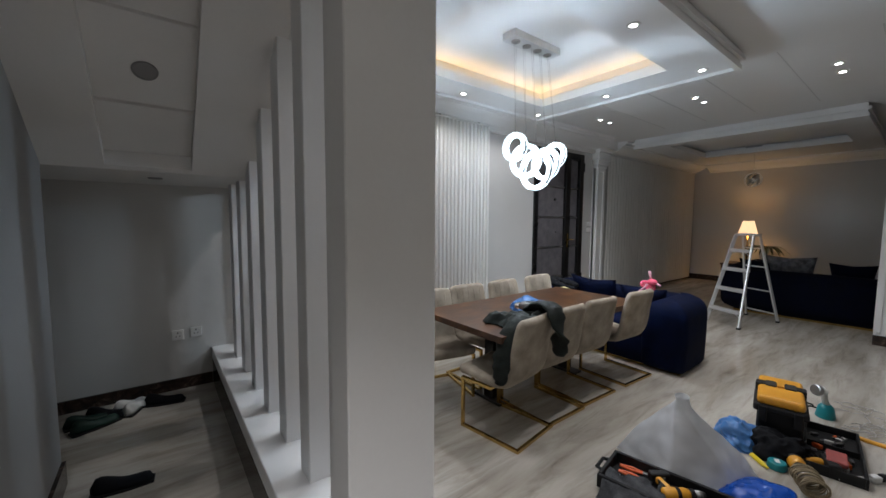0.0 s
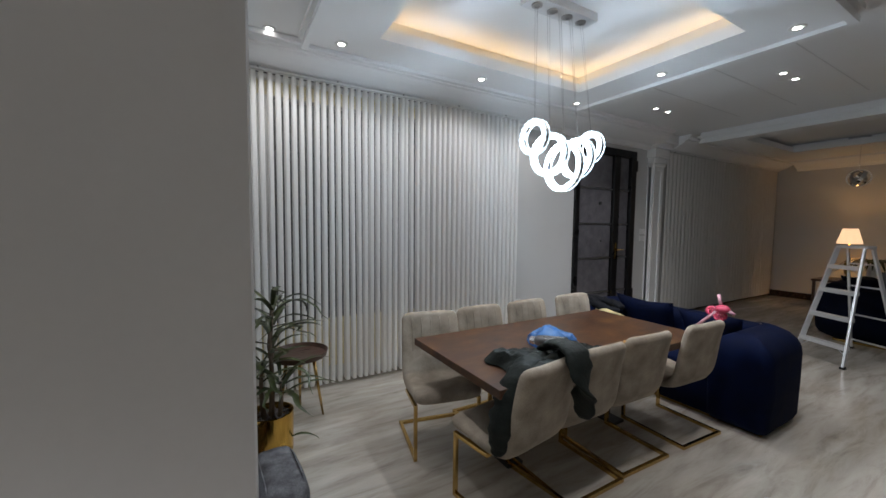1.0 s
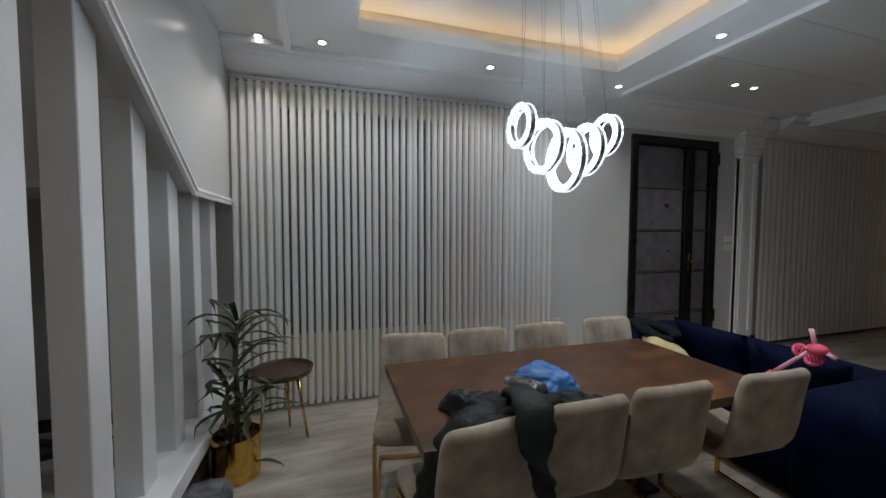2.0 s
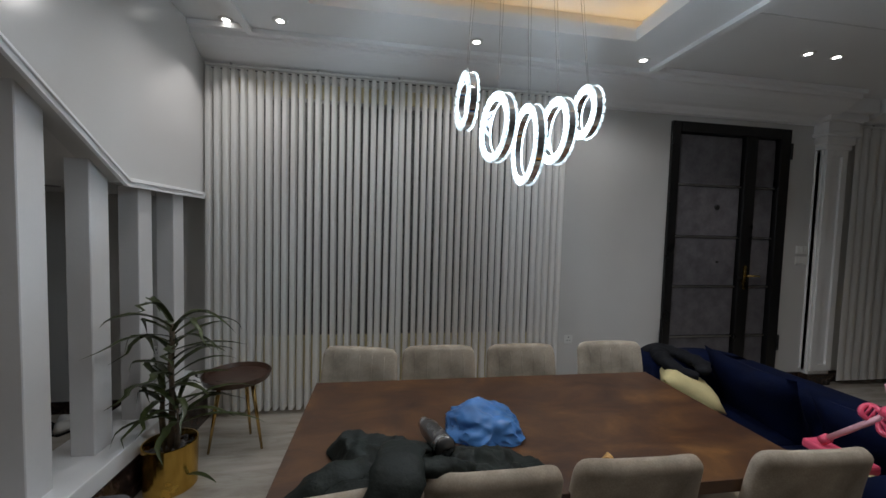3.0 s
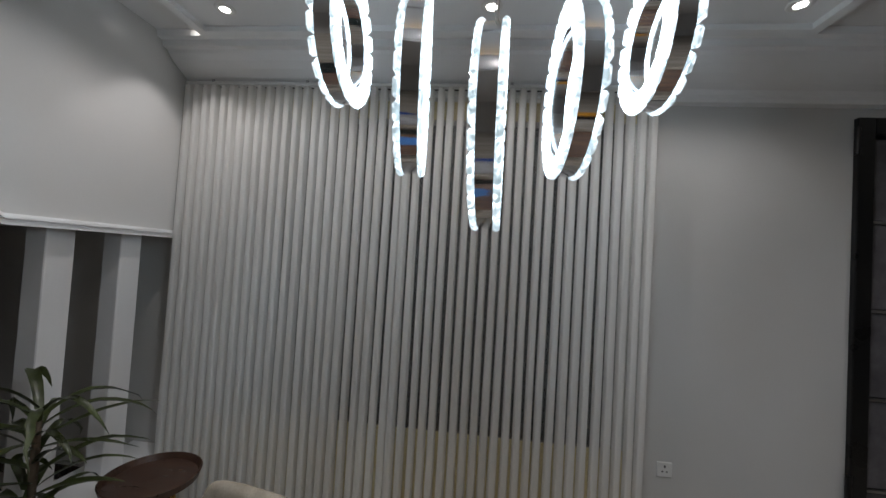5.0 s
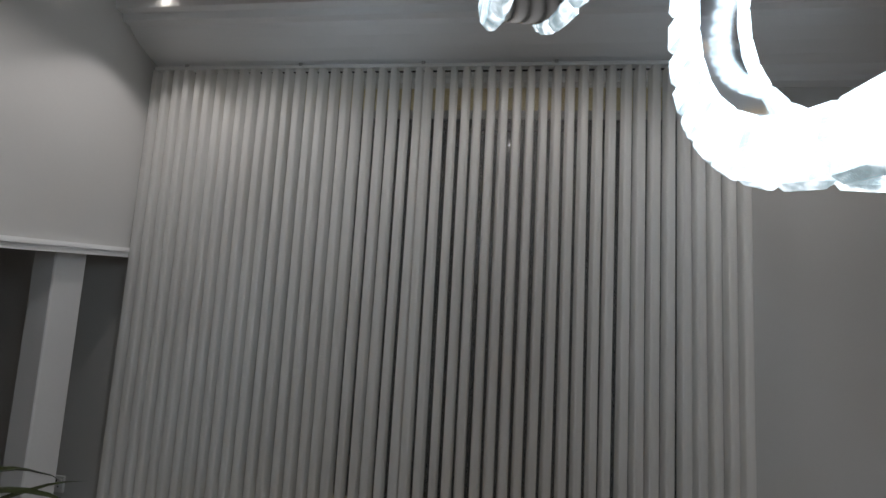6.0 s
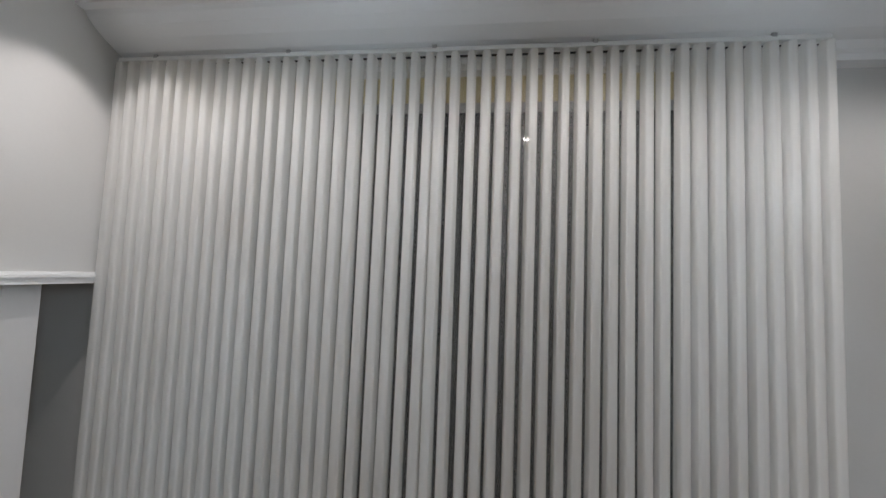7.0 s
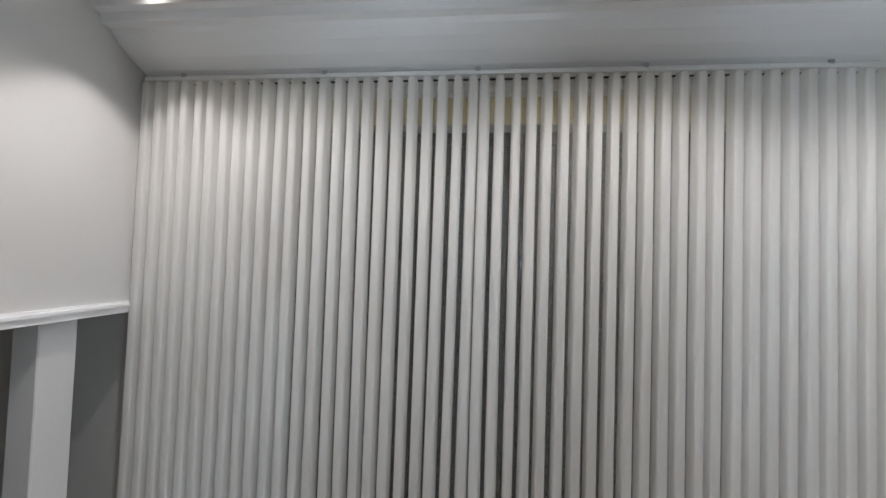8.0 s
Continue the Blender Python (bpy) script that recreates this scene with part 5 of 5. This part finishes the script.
def tool_case():
    t = thing("tool_case", "open black plastic tool case with hand tools", "tool case", pose(2.18, 1.06, 0, 0, 0, -80))
    # local x runs along the case, y across
    part("tray", box(0.0, 0.62, -0.30, 0.0, 0.0, 0.012, 0.004), "toolbox_black", t)
    for x0, x1, y0, y1 in ((0.0, 0.62, -0.02, 0.0), (0.0, 0.62, -0.30, -0.28), (0.0, 0.02, -0.28, -0.02), (0.60, 0.62, -0.28, -0.02)):
        part("rim", box(x0, x1, y0, y1, 0.012, 0.075, 0.005), "toolbox_black", t)
    part("divider", box(0.27, 0.285, -0.28, -0.02, 0.012, 0.06, 0.003), "toolbox_black", t)
    part("carry_handle", tube([(-0.002, -0.09, 0.05), (-0.035, -0.10, 0.05), (-0.035, -0.20, 0.05), (-0.002, -0.21, 0.05)], 0.010, 10), "toolbox_black", t)
    for k, (x, y, r) in enumerate(((0.05, -0.06, 6), (0.06, -0.115, 2))):
        tool = thing("pliers", "pliers with orange grips lying in the case", "pliers", pose(2.18, 1.06, 0.016, 0, 0, -80) @ pose(x, y, 0.012, 0, 0, r), "hand tools")
        for s in (-1, 1):
            part("grip", tube([(0, 0.004 * s, 0), (0.06, 0.014 * s, 0), (0.12, 0.006 * s, 0)], [0.006, 0.008, 0.006], 8), "orange", tool)
        part("jaws", box(0.118, 0.17, -0.011, 0.011, -0.006, 0.006, 0.003), "steel", tool)
    for k in range(5):
        s = thing("socket_bit", "small steel socket bit in the tool case", "socket bit", pose(2.18, 1.06, 0.013, 0, 0, -80) @ pose(0.05 + 0.026 * k, -0.17, 0), "socket bits")
        part("barrel", cyl(0.009, 0.009, 0, 0.026, 12), "chrome", s)
    cloth = bmesh.new()
    rows = []
    for i in range(15):
        row = []
        for j in range(13):
            u, v = i / 14, j / 12
            x, y = 0.03 + 0.28 * u, -0.18 - 0.22 * v
            x += 0.035 * noise.noise(Vector((u * 3, v * 3, 5.0)))
            y += 0.05 * noise.noise(Vector((u * 2.5, v * 2, 9.0)))
            row.append((x, y, 0.062 + 0.03 * abs(noise.noise(Vector((x * 9, y * 9, 0)))) - (0.07 * max(0, v - 0.7) / 0.3)))
        rows.append(row)
    rows_mesh(rows, cloth)
    bmesh.ops.solidify(cloth, geom=cloth.faces[:], thickness=0.006)
    tagged(part("work_cloth", cloth, "grey_fabric", smooth=True, at=pose(2.18, 1.06, 0, 0, 0, -80)), "dark grey work cloth spread over the tool case", "cloth")


tool_case()
drill(pose(2.18, 1.06, 0.014, 0, 0, -80) @ pose(0.36, -0.13, 0, 0, 0, 130), "yellow and black cordless drill lying in the tool case")


def draped_film():
    """Frosted plastic sack standing up to a pinched peak over a broad, five-cornered foot."""
    t = thing("plastic_sack", "large frosted white plastic sack standing open on floor", "plastic sack", pose(2.42, 0.79, 0))
    foot = [Vector(p) for p in ((-0.10, 0.33), (-0.20, -0.02), (0.0, -0.27), (0.27, -0.31), (0.35, 0.16))]
    peak = Vector((-0.05, -0.015))
    sides, k = 18, 30
    base = []
    for i, a in enumerate(foot):
        c = foot[(i + 1) % len(foot)]
        for q in range(sides):
            f = q / sides
            p = a.lerp(c, f)
            base.append(p * (1 + 0.05 * math.sin(math.pi * f)))
    rows = []
    for i in range(k + 1):
        s = i / k
        row = []
        for j, p in enumerate(base):
            a = j * math.tau / len(base)
            ridge = Vector((0.05 * math.cos(a), 0.035 * math.sin(a)))
            q = p.lerp(peak + ridge, s ** 1.18)
            v = Vector((q.x, q.y, 0.465 * s))
            d = Vector(noise.noise_vector(v * 4 + Vector((2, 5, 1)))) * 0.022 + Vector(noise.noise_vector(v * 12)) * 0.008
            d *= min(1.0, s * 6) * (1 if s < 0.93 else 0.5)
            row.append((v.x + d.x, v.y + d.y, max(0.003, v.z + d.z * 0.5)))
        rows.append(row)
    bm = rows_mesh(rows, closed=True)
    shade_smooth(part("film", bm, "clear_bag", t), 60)
    part("rim", tube([rows[0][j] for j in range(0, len(base), 2)], 0.003, 6, closed=True), "clear_bag", t, "rolled open rim", smooth=True)


draped_film()
plastic_bag(pose(3.05, 0.67, 0.0, 0, 0, 20), (0.15, 0.13, 0.13), "blue_bag", "pale blue plastic bag beside the toolbox", 4.1, 0, handle=False)
plastic_bag(pose(2.46, 0.41, 0.0, 0, 0, -40), (0.20, 0.14, 0.09), "blue_dark", "bright royal blue plastic bag on the floor", 6.6, 0, handle=False, freq=2.5, amp=0.16)
plastic_bag(pose(3.05, 0.46, 0.0, 0, 0, -66), (0.19, 0.12, 0.15), "black_cloth", "black crumpled tool bag beside the toolbox", 9.2, 0, name="tool_bag", handle=False)


def open_tray():
    t = thing("tool_tray", "open black tool tray full of small parts", "tool tray", pose(3.34, 0.26, 0, 0, 0, 8))
    part("base", box(-0.32, 0.32, -0.13, 0.13, 0.0, 0.012, 0.003), "toolbox_black", t)
    for x0, x1, y0, y1 in ((-0.32, 0.32, 0.118, 0.13), (-0.32, 0.32, -0.13, -0.118), (-0.32, -0.308, -0.118, 0.118), (0.308, 0.32, -0.118, 0.118)):
        part("rim", box(x0, x1, y0, y1, 0.012, 0.06, 0.003), "toolbox_black", t)
    part("divider", box(0.02, 0.03, -0.118, 0.118, 0.012, 0.05, 0.002), "toolbox_black", t)
    rnd = random.Random(7)
    for i in range(24):
        mat = rnd.choice(["steel", "plastic_white", "orange", "grey_metal", "wire", "toolbox_yellow"])
        x, y = rnd.uniform(-0.28, 0.28), rnd.uniform(-0.09, 0.09)
        s = rnd.uniform(0.012, 0.03)
        p = thing("tray_part", "small loose fitting in the tool tray", "fitting", pose(3.34, 0.26, 0, 0, 0, 8) @ pose(x, y, 0.013, 0, 0, rnd.uniform(0, 180)), "loose fittings")
        part("body", box(-s, s, -s * 0.5, s * 0.5, 0, s * 1.1, s * 0.2), mat, p)
        part("end", cyl(s * 0.3, s * 0.3, 0, s * 0.9, 10, pose(s * 0.9, 0, s * 0.5, 0, 90, 0)), "steel", p)
    sponge = box(-0.075, 0.075, -0.045, 0.045, 0.0, 0.03, 0.008)
    tagged(part("red_box", sponge, "red", at=pose(3.34, 0.26, 0.055, 0, 0, 8) @ pose(-0.19, -0.01, 0)), "small faded red plastic case on the tool tray", "case")


open_tray()
drill(pose(2.97, 0.375, 0.0, 0, 0, -63) @ Matrix.Scale(1.3, 4), "yellow and black electric drill lying on the floor", False)


def coil():
    t = thing("wire_coil", "coil of tan wire lying on the floor", "wire coil", pose(2.79, 0.29, 0.0, 0, 0, 27))
    rnd = random.Random(3)
    for k in range(30):
        pts = []
        r = 0.036 + 0.014 * rnd.random()
        tilt = rnd.uniform(-0.35, 0.35)
        off = rnd.uniform(-0.085, 0.06)
        for i in range(20):
            a = i * math.tau / 20
            pts.append((off + tilt * 0.05 * math.sin(a), r * 1.3 * math.cos(a), 0.054 + r * math.sin(a)))
        part("strand", tube(pts, 0.003, 6, closed=True), "rope", t, smooth=True)


coil()


def marker(m, mat, label, length=0.12, r=0.011):
    t = thing("marker_pen", label, "marker", m)
    part("barrel", lathe([(0, 0), (r, 0.002), (r, length * 0.75), (r * 0.6, length * 0.82), (r * 0.5, length), (0, length + 0.002)], 14, pose(0, 0, r, 0, 90, 0)), mat, t, smooth=True)


M["bright_yellow"] = material("bright_yellow_plastic", (0.8, 0.62, 0.02), 0.4)
marker(pose(2.91, 0.565, 0, 0, 0, -132), "bright_yellow", "bright yellow tube lying on the floor", 0.13, 0.014)


def tape_reel():
    t = thing("tape_measure", "teal plastic tape reel beside the drill", "tape reel", pose(2.89, 0.44, 0, 0, 0, 25))
    part("case", cyl(0.048, 0.044, 0.0, 0.045, 28, bevel=0.008), "teal", t, smooth=False)
    part("label", box(-0.02, 0.02, -0.012, 0.012, 0.0455, 0.047), "plastic_white", t)


tape_reel()


def steamer():
    t = thing("garment_steamer", "white and teal handheld steamer standing on floor", "steamer", pose(3.96, 0.365, 0, 0, 0, -35))
    part("tank", lathe([(0.0, 0.0), (0.055, 0.0), (0.058, 0.01), (0.045, 0.08), (0.03, 0.10), (0, 0.102)], 24), "teal", t, "teal water tank", smooth=True)
    part("handle", tube([(0, 0, 0.09), (0.0, 0.015, 0.14), (-0.01, 0.01, 0.19), (-0.05, 0, 0.215)], [0.024, 0.02, 0.022, 0.028], 14), "plastic_white", t, smooth=True)
    part("head", cyl(0.045, 0.04, 0.0, 0.03, 24, pose(-0.07, 0, 0.21, 0, -75, 0), bevel=0.008), "grey_metal", t)
    part("cord", tube([(0.03, 0.03, 0.03), (0.09, 0.08, 0.01), (0.05, 0.16, 0.006), (-0.06, 0.13, 0.006)], 0.006, 8), "toolbox_black", t)


steamer()


def wires():
    t = thing("loose_cable", "tangle of thin grey cable on the floor", "cable", pose(0, 0, 0))
    rnd = random.Random(11)
    for k in range(14):
        pts = []
        x, y = 3.78 + 0.035 * k, 0.32 - 0.02 * k
        a = rnd.uniform(-2.5, -0.5)
        for i in range(26):
            a += rnd.uniform(-0.55, 0.55)
            x += 0.03 * math.cos(a)
            y += 0.03 * math.sin(a)
            if abs(x - 4.05) > 0.35:
                a = math.pi - a
            if y < -0.25 or y > 0.36:
                a = -a
            pts.append((x, y, 0.005 + 0.012 * abs(math.sin(i * 0.9 + k))))
        part("strand", tube(pts, 0.0026, 6), "wire", t, smooth=True)


wires()


def handsaw():
    t = thing("putty_knife", "long orange plastic handle lying on the floor", "tool", pose(3.73, 0.19, 0, 0, 0, -95))
    part("handle", box(0.0, 0.17, -0.016, 0.016, 0.0, 0.022, 0.009, 3), "toolbox_yellow", t)
    part("shaft", rod((-0.001, 0, 0.011), (-0.16, 0.01, 0.011), 0.005), "steel", t)


handsaw()


def tape_rod():
    t = thing("white_clamp", "small white plastic clamp with black knob", "clamp", pose(3.14, 0.10, 0, 0, 0, -35))
    part("arm", tube([(-0.15, 0.02, 0.008), (-0.05, 0.03, 0.012), (0.03, 0.0, 0.02)], 0.008, 8), "plastic_white", t)
    part("jaw", box(0.02, 0.07, -0.02, 0.02, 0.0, 0.04, 0.008), "plastic_white", t)
    part("knob", cyl(0.022, 0.022, 0, 0.03, 16, pose(0.08, 0, 0.025, 0, 90, 0), bevel=0.006), "toolbox_black", t)


tape_rod()


# ---- living room ----
def ladder():
    t = thing("step_ladder", "aluminium step ladder standing open on the floor", "ladder", pose(6.72, 1.60, 0))
    fa, fb = Vector((-0.44, -0.12, 0)), Vector((-0.22, 0.33, 0))
    ba, bb = Vector((0.47, -0.36, 0)), Vector((0.67, 0.06, 0))
    top = 1.285
    ta, tb = Vector((-0.05, -0.13, top)), Vector((0.05, 0.10, top))
    ra, rb = Vector((0.06, -0.17, top)), Vector((0.17, 0.05, top))

    def flat_bar(name, a, b, w, d):
        a, b = Vector(a), Vector(b)
        q = (b - a).to_track_quat("Z", "Y").to_matrix().to_4x4()
        bm = box(-w / 2, w / 2, -d / 2, d / 2, 0, (b - a).length, 0.003)
        return part(name, bm, "alu", t, at=Matrix.Translation(a) @ q)
    flat_bar("front_rail", fa, ta, 0.022, 0.05)
    flat_bar("front_rail", fb, tb, 0.022, 0.05)
    flat_bar("rear_rail", ba, ra, 0.022, 0.038)
    flat_bar("rear_rail", bb, rb, 0.022, 0.038)
    for p in (fa, fb, ba, bb):
        part("rubber_foot", box(p.x - 0.03, p.x + 0.03, p.y - 0.022, p.y + 0.022, 0, 0.025, 0.005), "toolbox_black", t, "black rubber foot")
    for f in (0.17, 0.40, 0.62, 0.83):
        a, b = fa.lerp(ta, f), fb.lerp(tb, f)
        d = (b - a).normalized()
        q = Matrix.Translation(a) @ d.to_track_quat("X", "Z").to_matrix().to_4x4()
        part("tread", box(0, (b - a).length, -0.04, 0.04, -0.03, 0.014, 0.003), "alu", t, at=q)
        for e, s in ((a, 1), (b, -1)):
            if f < 0.2 or f > 0.8:
                flat_bar("brace", e + d * s * 0.13, e + Vector((0, 0, -0.09)), 0.016, 0.005)
    for f in (0.10, 0.36, 0.64, 0.85):
        a, b = ba.lerp(ra, f), bb.lerp(rb, f)
        flat_bar("rear_bar", a, b, 0.028, 0.016)
    d = (tb - ta).normalized()
    q = Matrix.Translation((ta + rb) / 2) @ d.to_track_quat("X", "Z").to_matrix().to_4x4()
    part("top_cap", box(-0.15, 0.15, -0.06, 0.06, -0.012, 0.022, 0.006), "alu", t, at=q)


ladder()


def living_sofa():
    t = thing("sofa", "dark navy sectional sofa with rounded corner", "sofa", pose(7.5, 0.3, 0), "navy sofas")
    part("plinth", box(0.15, 1.85, -0.3, 1.6, 0.0, 0.04, 0.01), "gold", t, "thin gold plinth")
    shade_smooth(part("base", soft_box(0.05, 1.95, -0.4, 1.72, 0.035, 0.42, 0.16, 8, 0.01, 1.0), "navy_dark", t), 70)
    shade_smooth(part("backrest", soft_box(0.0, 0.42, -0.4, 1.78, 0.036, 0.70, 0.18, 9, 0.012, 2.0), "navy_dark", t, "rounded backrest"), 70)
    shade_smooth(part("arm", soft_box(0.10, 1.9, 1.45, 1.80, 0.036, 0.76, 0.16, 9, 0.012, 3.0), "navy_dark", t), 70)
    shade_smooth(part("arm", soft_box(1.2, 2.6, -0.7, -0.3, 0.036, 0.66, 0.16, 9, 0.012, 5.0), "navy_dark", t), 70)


living_sofa()
cushion(pose(8.12, 1.30, 0.66, -14, 0, 92), 0.62, "grey_fabric", "grey fabric cushion on the navy sofa", 5.0)
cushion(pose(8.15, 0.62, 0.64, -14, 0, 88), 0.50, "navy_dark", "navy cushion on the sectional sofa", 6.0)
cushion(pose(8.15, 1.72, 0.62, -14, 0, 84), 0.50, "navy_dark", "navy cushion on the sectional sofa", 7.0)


def corner_table():
    t = thing("corner_table", "low dark side table in the living room corner", "side table", pose(10.65, 2.45, 0))
    part("top", box(-0.35, 0.35, -0.42, 0.42, 0.50, 0.54, 0.006), "wood_dark", t)
    for sx in (-1, 1):
        for sy in (-1, 1):
            part("leg", box(sx * 0.31 - 0.02, sx * 0.31 + 0.02, sy * 0.38 - 0.02, sy * 0.38 + 0.02, 0, 0.50, 0.003), "wood_dark", t)


corner_table()


def table_lamp():
    t = thing("table_lamp", "lit table lamp with cream cone shade", "lamp", pose(10.6, 2.46, 0.541))
    part("base", lathe([(0.0, 0.0), (0.085, 0.0), (0.09, 0.012), (0.03, 0.03), (0.016, 0.06), (0.05, 0.20), (0.05, 0.30), (0.014, 0.42), (0.012, 0.70), (0.0, 0.70)], 28), "gold", t, "turned metal foot", smooth=True)
    sh = bmesh.new()
    rows = [[(r * math.cos(k * math.tau / 40), r * math.sin(k * math.tau / 40), z) for k in range(40)] for r, z in ((0.17, 0.68), (0.165, 0.72), (0.105, 0.95), (0.10, 0.96))]
    rows_mesh(rows, sh, closed=True)
    part("shade", sh, "shade", t, "glowing cream fabric shade", smooth=True)
    part("bulb", cyl(0.025, 0.02, 0.74, 0.80, 16), "shade", t)


table_lamp()
d = bpy.data.lights.new("lamp_bulb", "POINT")
d.energy, d.color, d.shadow_soft_size = LIGHTS["table_lamp"], WARM, 0.04
new("lamp_bulb", d).matrix_basis = pose(10.6, 2.46, 0.541 + 0.86)


def palm():
    t = thing("potted_palm", "small dark palm plant beside the lamp", "plant", pose(10.5, 2.13, 0.541))
    part("pot", lathe([(0, 0), (0.07, 0), (0.085, 0.36), (0.075, 0.36), (0.07, 0.32), (0, 0.32)], 24), "plastic_white", t, smooth=False)
    rnd = random.Random(9)
    for i in range(30):
        a = i * 2.4
        ln = 0.42 * (0.7 + 0.5 * rnd.random())
        rows = []
        for k in range(8):
            s = k / 7
            r, z = ln * s, 0.33 + ln * (1.05 * s - 1.35 * s * s)
            w = 0.02 * math.sin(math.pi * min(1, s * 0.8 + 0.15)) + 0.001
            rows.append([(r * math.cos(a) - w * math.sin(a), r * math.sin(a) + w * math.cos(a), z), (r * math.cos(a), r * math.sin(a), z - w * 0.5), (r * math.cos(a) + w * math.sin(a), r * math.sin(a) - w * math.cos(a), z)])
        part("leaf", rows_mesh(rows), "leaf_dark", t, smooth=True)


palm()


def ring_pendant():
    t = thing("ring_pendant", "chrome ring pendant hanging unlit in the living room", "pendant lamp", pose(9.3, 2.13, 2.30))
    for r, ry, rz in ((0.14, 70, 20), (0.12, 95, 60), (0.13, 60, 120)):
        m = pose(0, 0, 0, 0, ry, rz)
        ring = part("ring", lathe([(r - 0.012, -0.022), (r, -0.022), (r, 0.022), (r - 0.012, 0.022), (r - 0.012, -0.022)], 40), "chrome", t, at=m)
        shade_smooth(ring, 50)
    part("ceiling_plate", lathe([(0, 0), (0.16, 0), (0.16, 0.03), (0, 0.03)], 32, pose(0, 0, CEIL - 0.032 - 2.30)), "chrome", t, smooth=False)
    part("rod", rod((0, 0, 0.10), (0, 0, CEIL - 0.032 - 2.30), 0.004), "chrome", t)


ring_pendant()


# ---- under the stairs ----
def shoe(m, mat, label):
    t = thing("shoe", label, "shoe", m, "shoes")
    rows = []
    for k in range(13):
        s = k / 12
        end = math.sqrt(max(0.0, 1 - (2 * s - 1) ** 6))
        w = (0.034 + 0.012 * s) * end + 0.003
        hgt = (0.085 - 0.05 * min(1.0, s * 1.3) + 0.008 * math.sin(9 * s)) * (0.35 + 0.65 * end)
        rows.append([(0.27 * s, w * math.cos(a), hgt * math.sin(a) ** 0.7 + 0.012) for a in [math.pi * j / 12 for j in range(13)]])
    bm = rows_mesh(rows)
    bmesh.ops.contextual_create(bm, geom=[e for e in bm.edges if e.is_boundary])
    part("upper", bm, mat, t, smooth=True)
    sole = bmesh.new()
    rows = [[(0.27 * k / 10, s * 0.045 * (0.75 + 0.35 * math.sin(math.pi * (k / 10 * 0.9 + 0.1))), z) for s, z in ((-1, 0), (1, 0), (1, 0.014), (-1, 0.014))] for k in range(11)]
    rows_mesh(rows, sole, closed=True)
    bmesh.ops.contextual_create(sole, geom=[e for e in sole.edges if e.is_boundary])
    part("sole", sole, "toolbox_black", t)


shoe(pose(-0.32, 2.57, 0, 0, 0, -6), "black_cloth", "black shoe on the floor under the stairs")
shoe(pose(-0.55, 3.50, 0, 0, 0, 15), "green", "dark green rubber slipper under the stairs")
shoe(pose(-0.50, 3.38, 0, 0, 0, 25), "green", "dark green rubber slipper under the stairs")
shoe(pose(-0.22, 3.47, 0, 0, 0, 70), "plastic_white", "worn white trainer lying under the stairs")
shoe(pose(-0.30, 3.60, 0, 0, 0, 10), "plastic_white", "worn white trainer lying under the stairs")
shoe(pose(-0.12, 3.62, 0, 0, 0, -15), "black_cloth", "black canvas shoe lying under the stairs")
shoe(pose(-0.45, 3.62, 0, 0, 0, -25), "black_cloth", "black canvas shoe lying under the stairs")
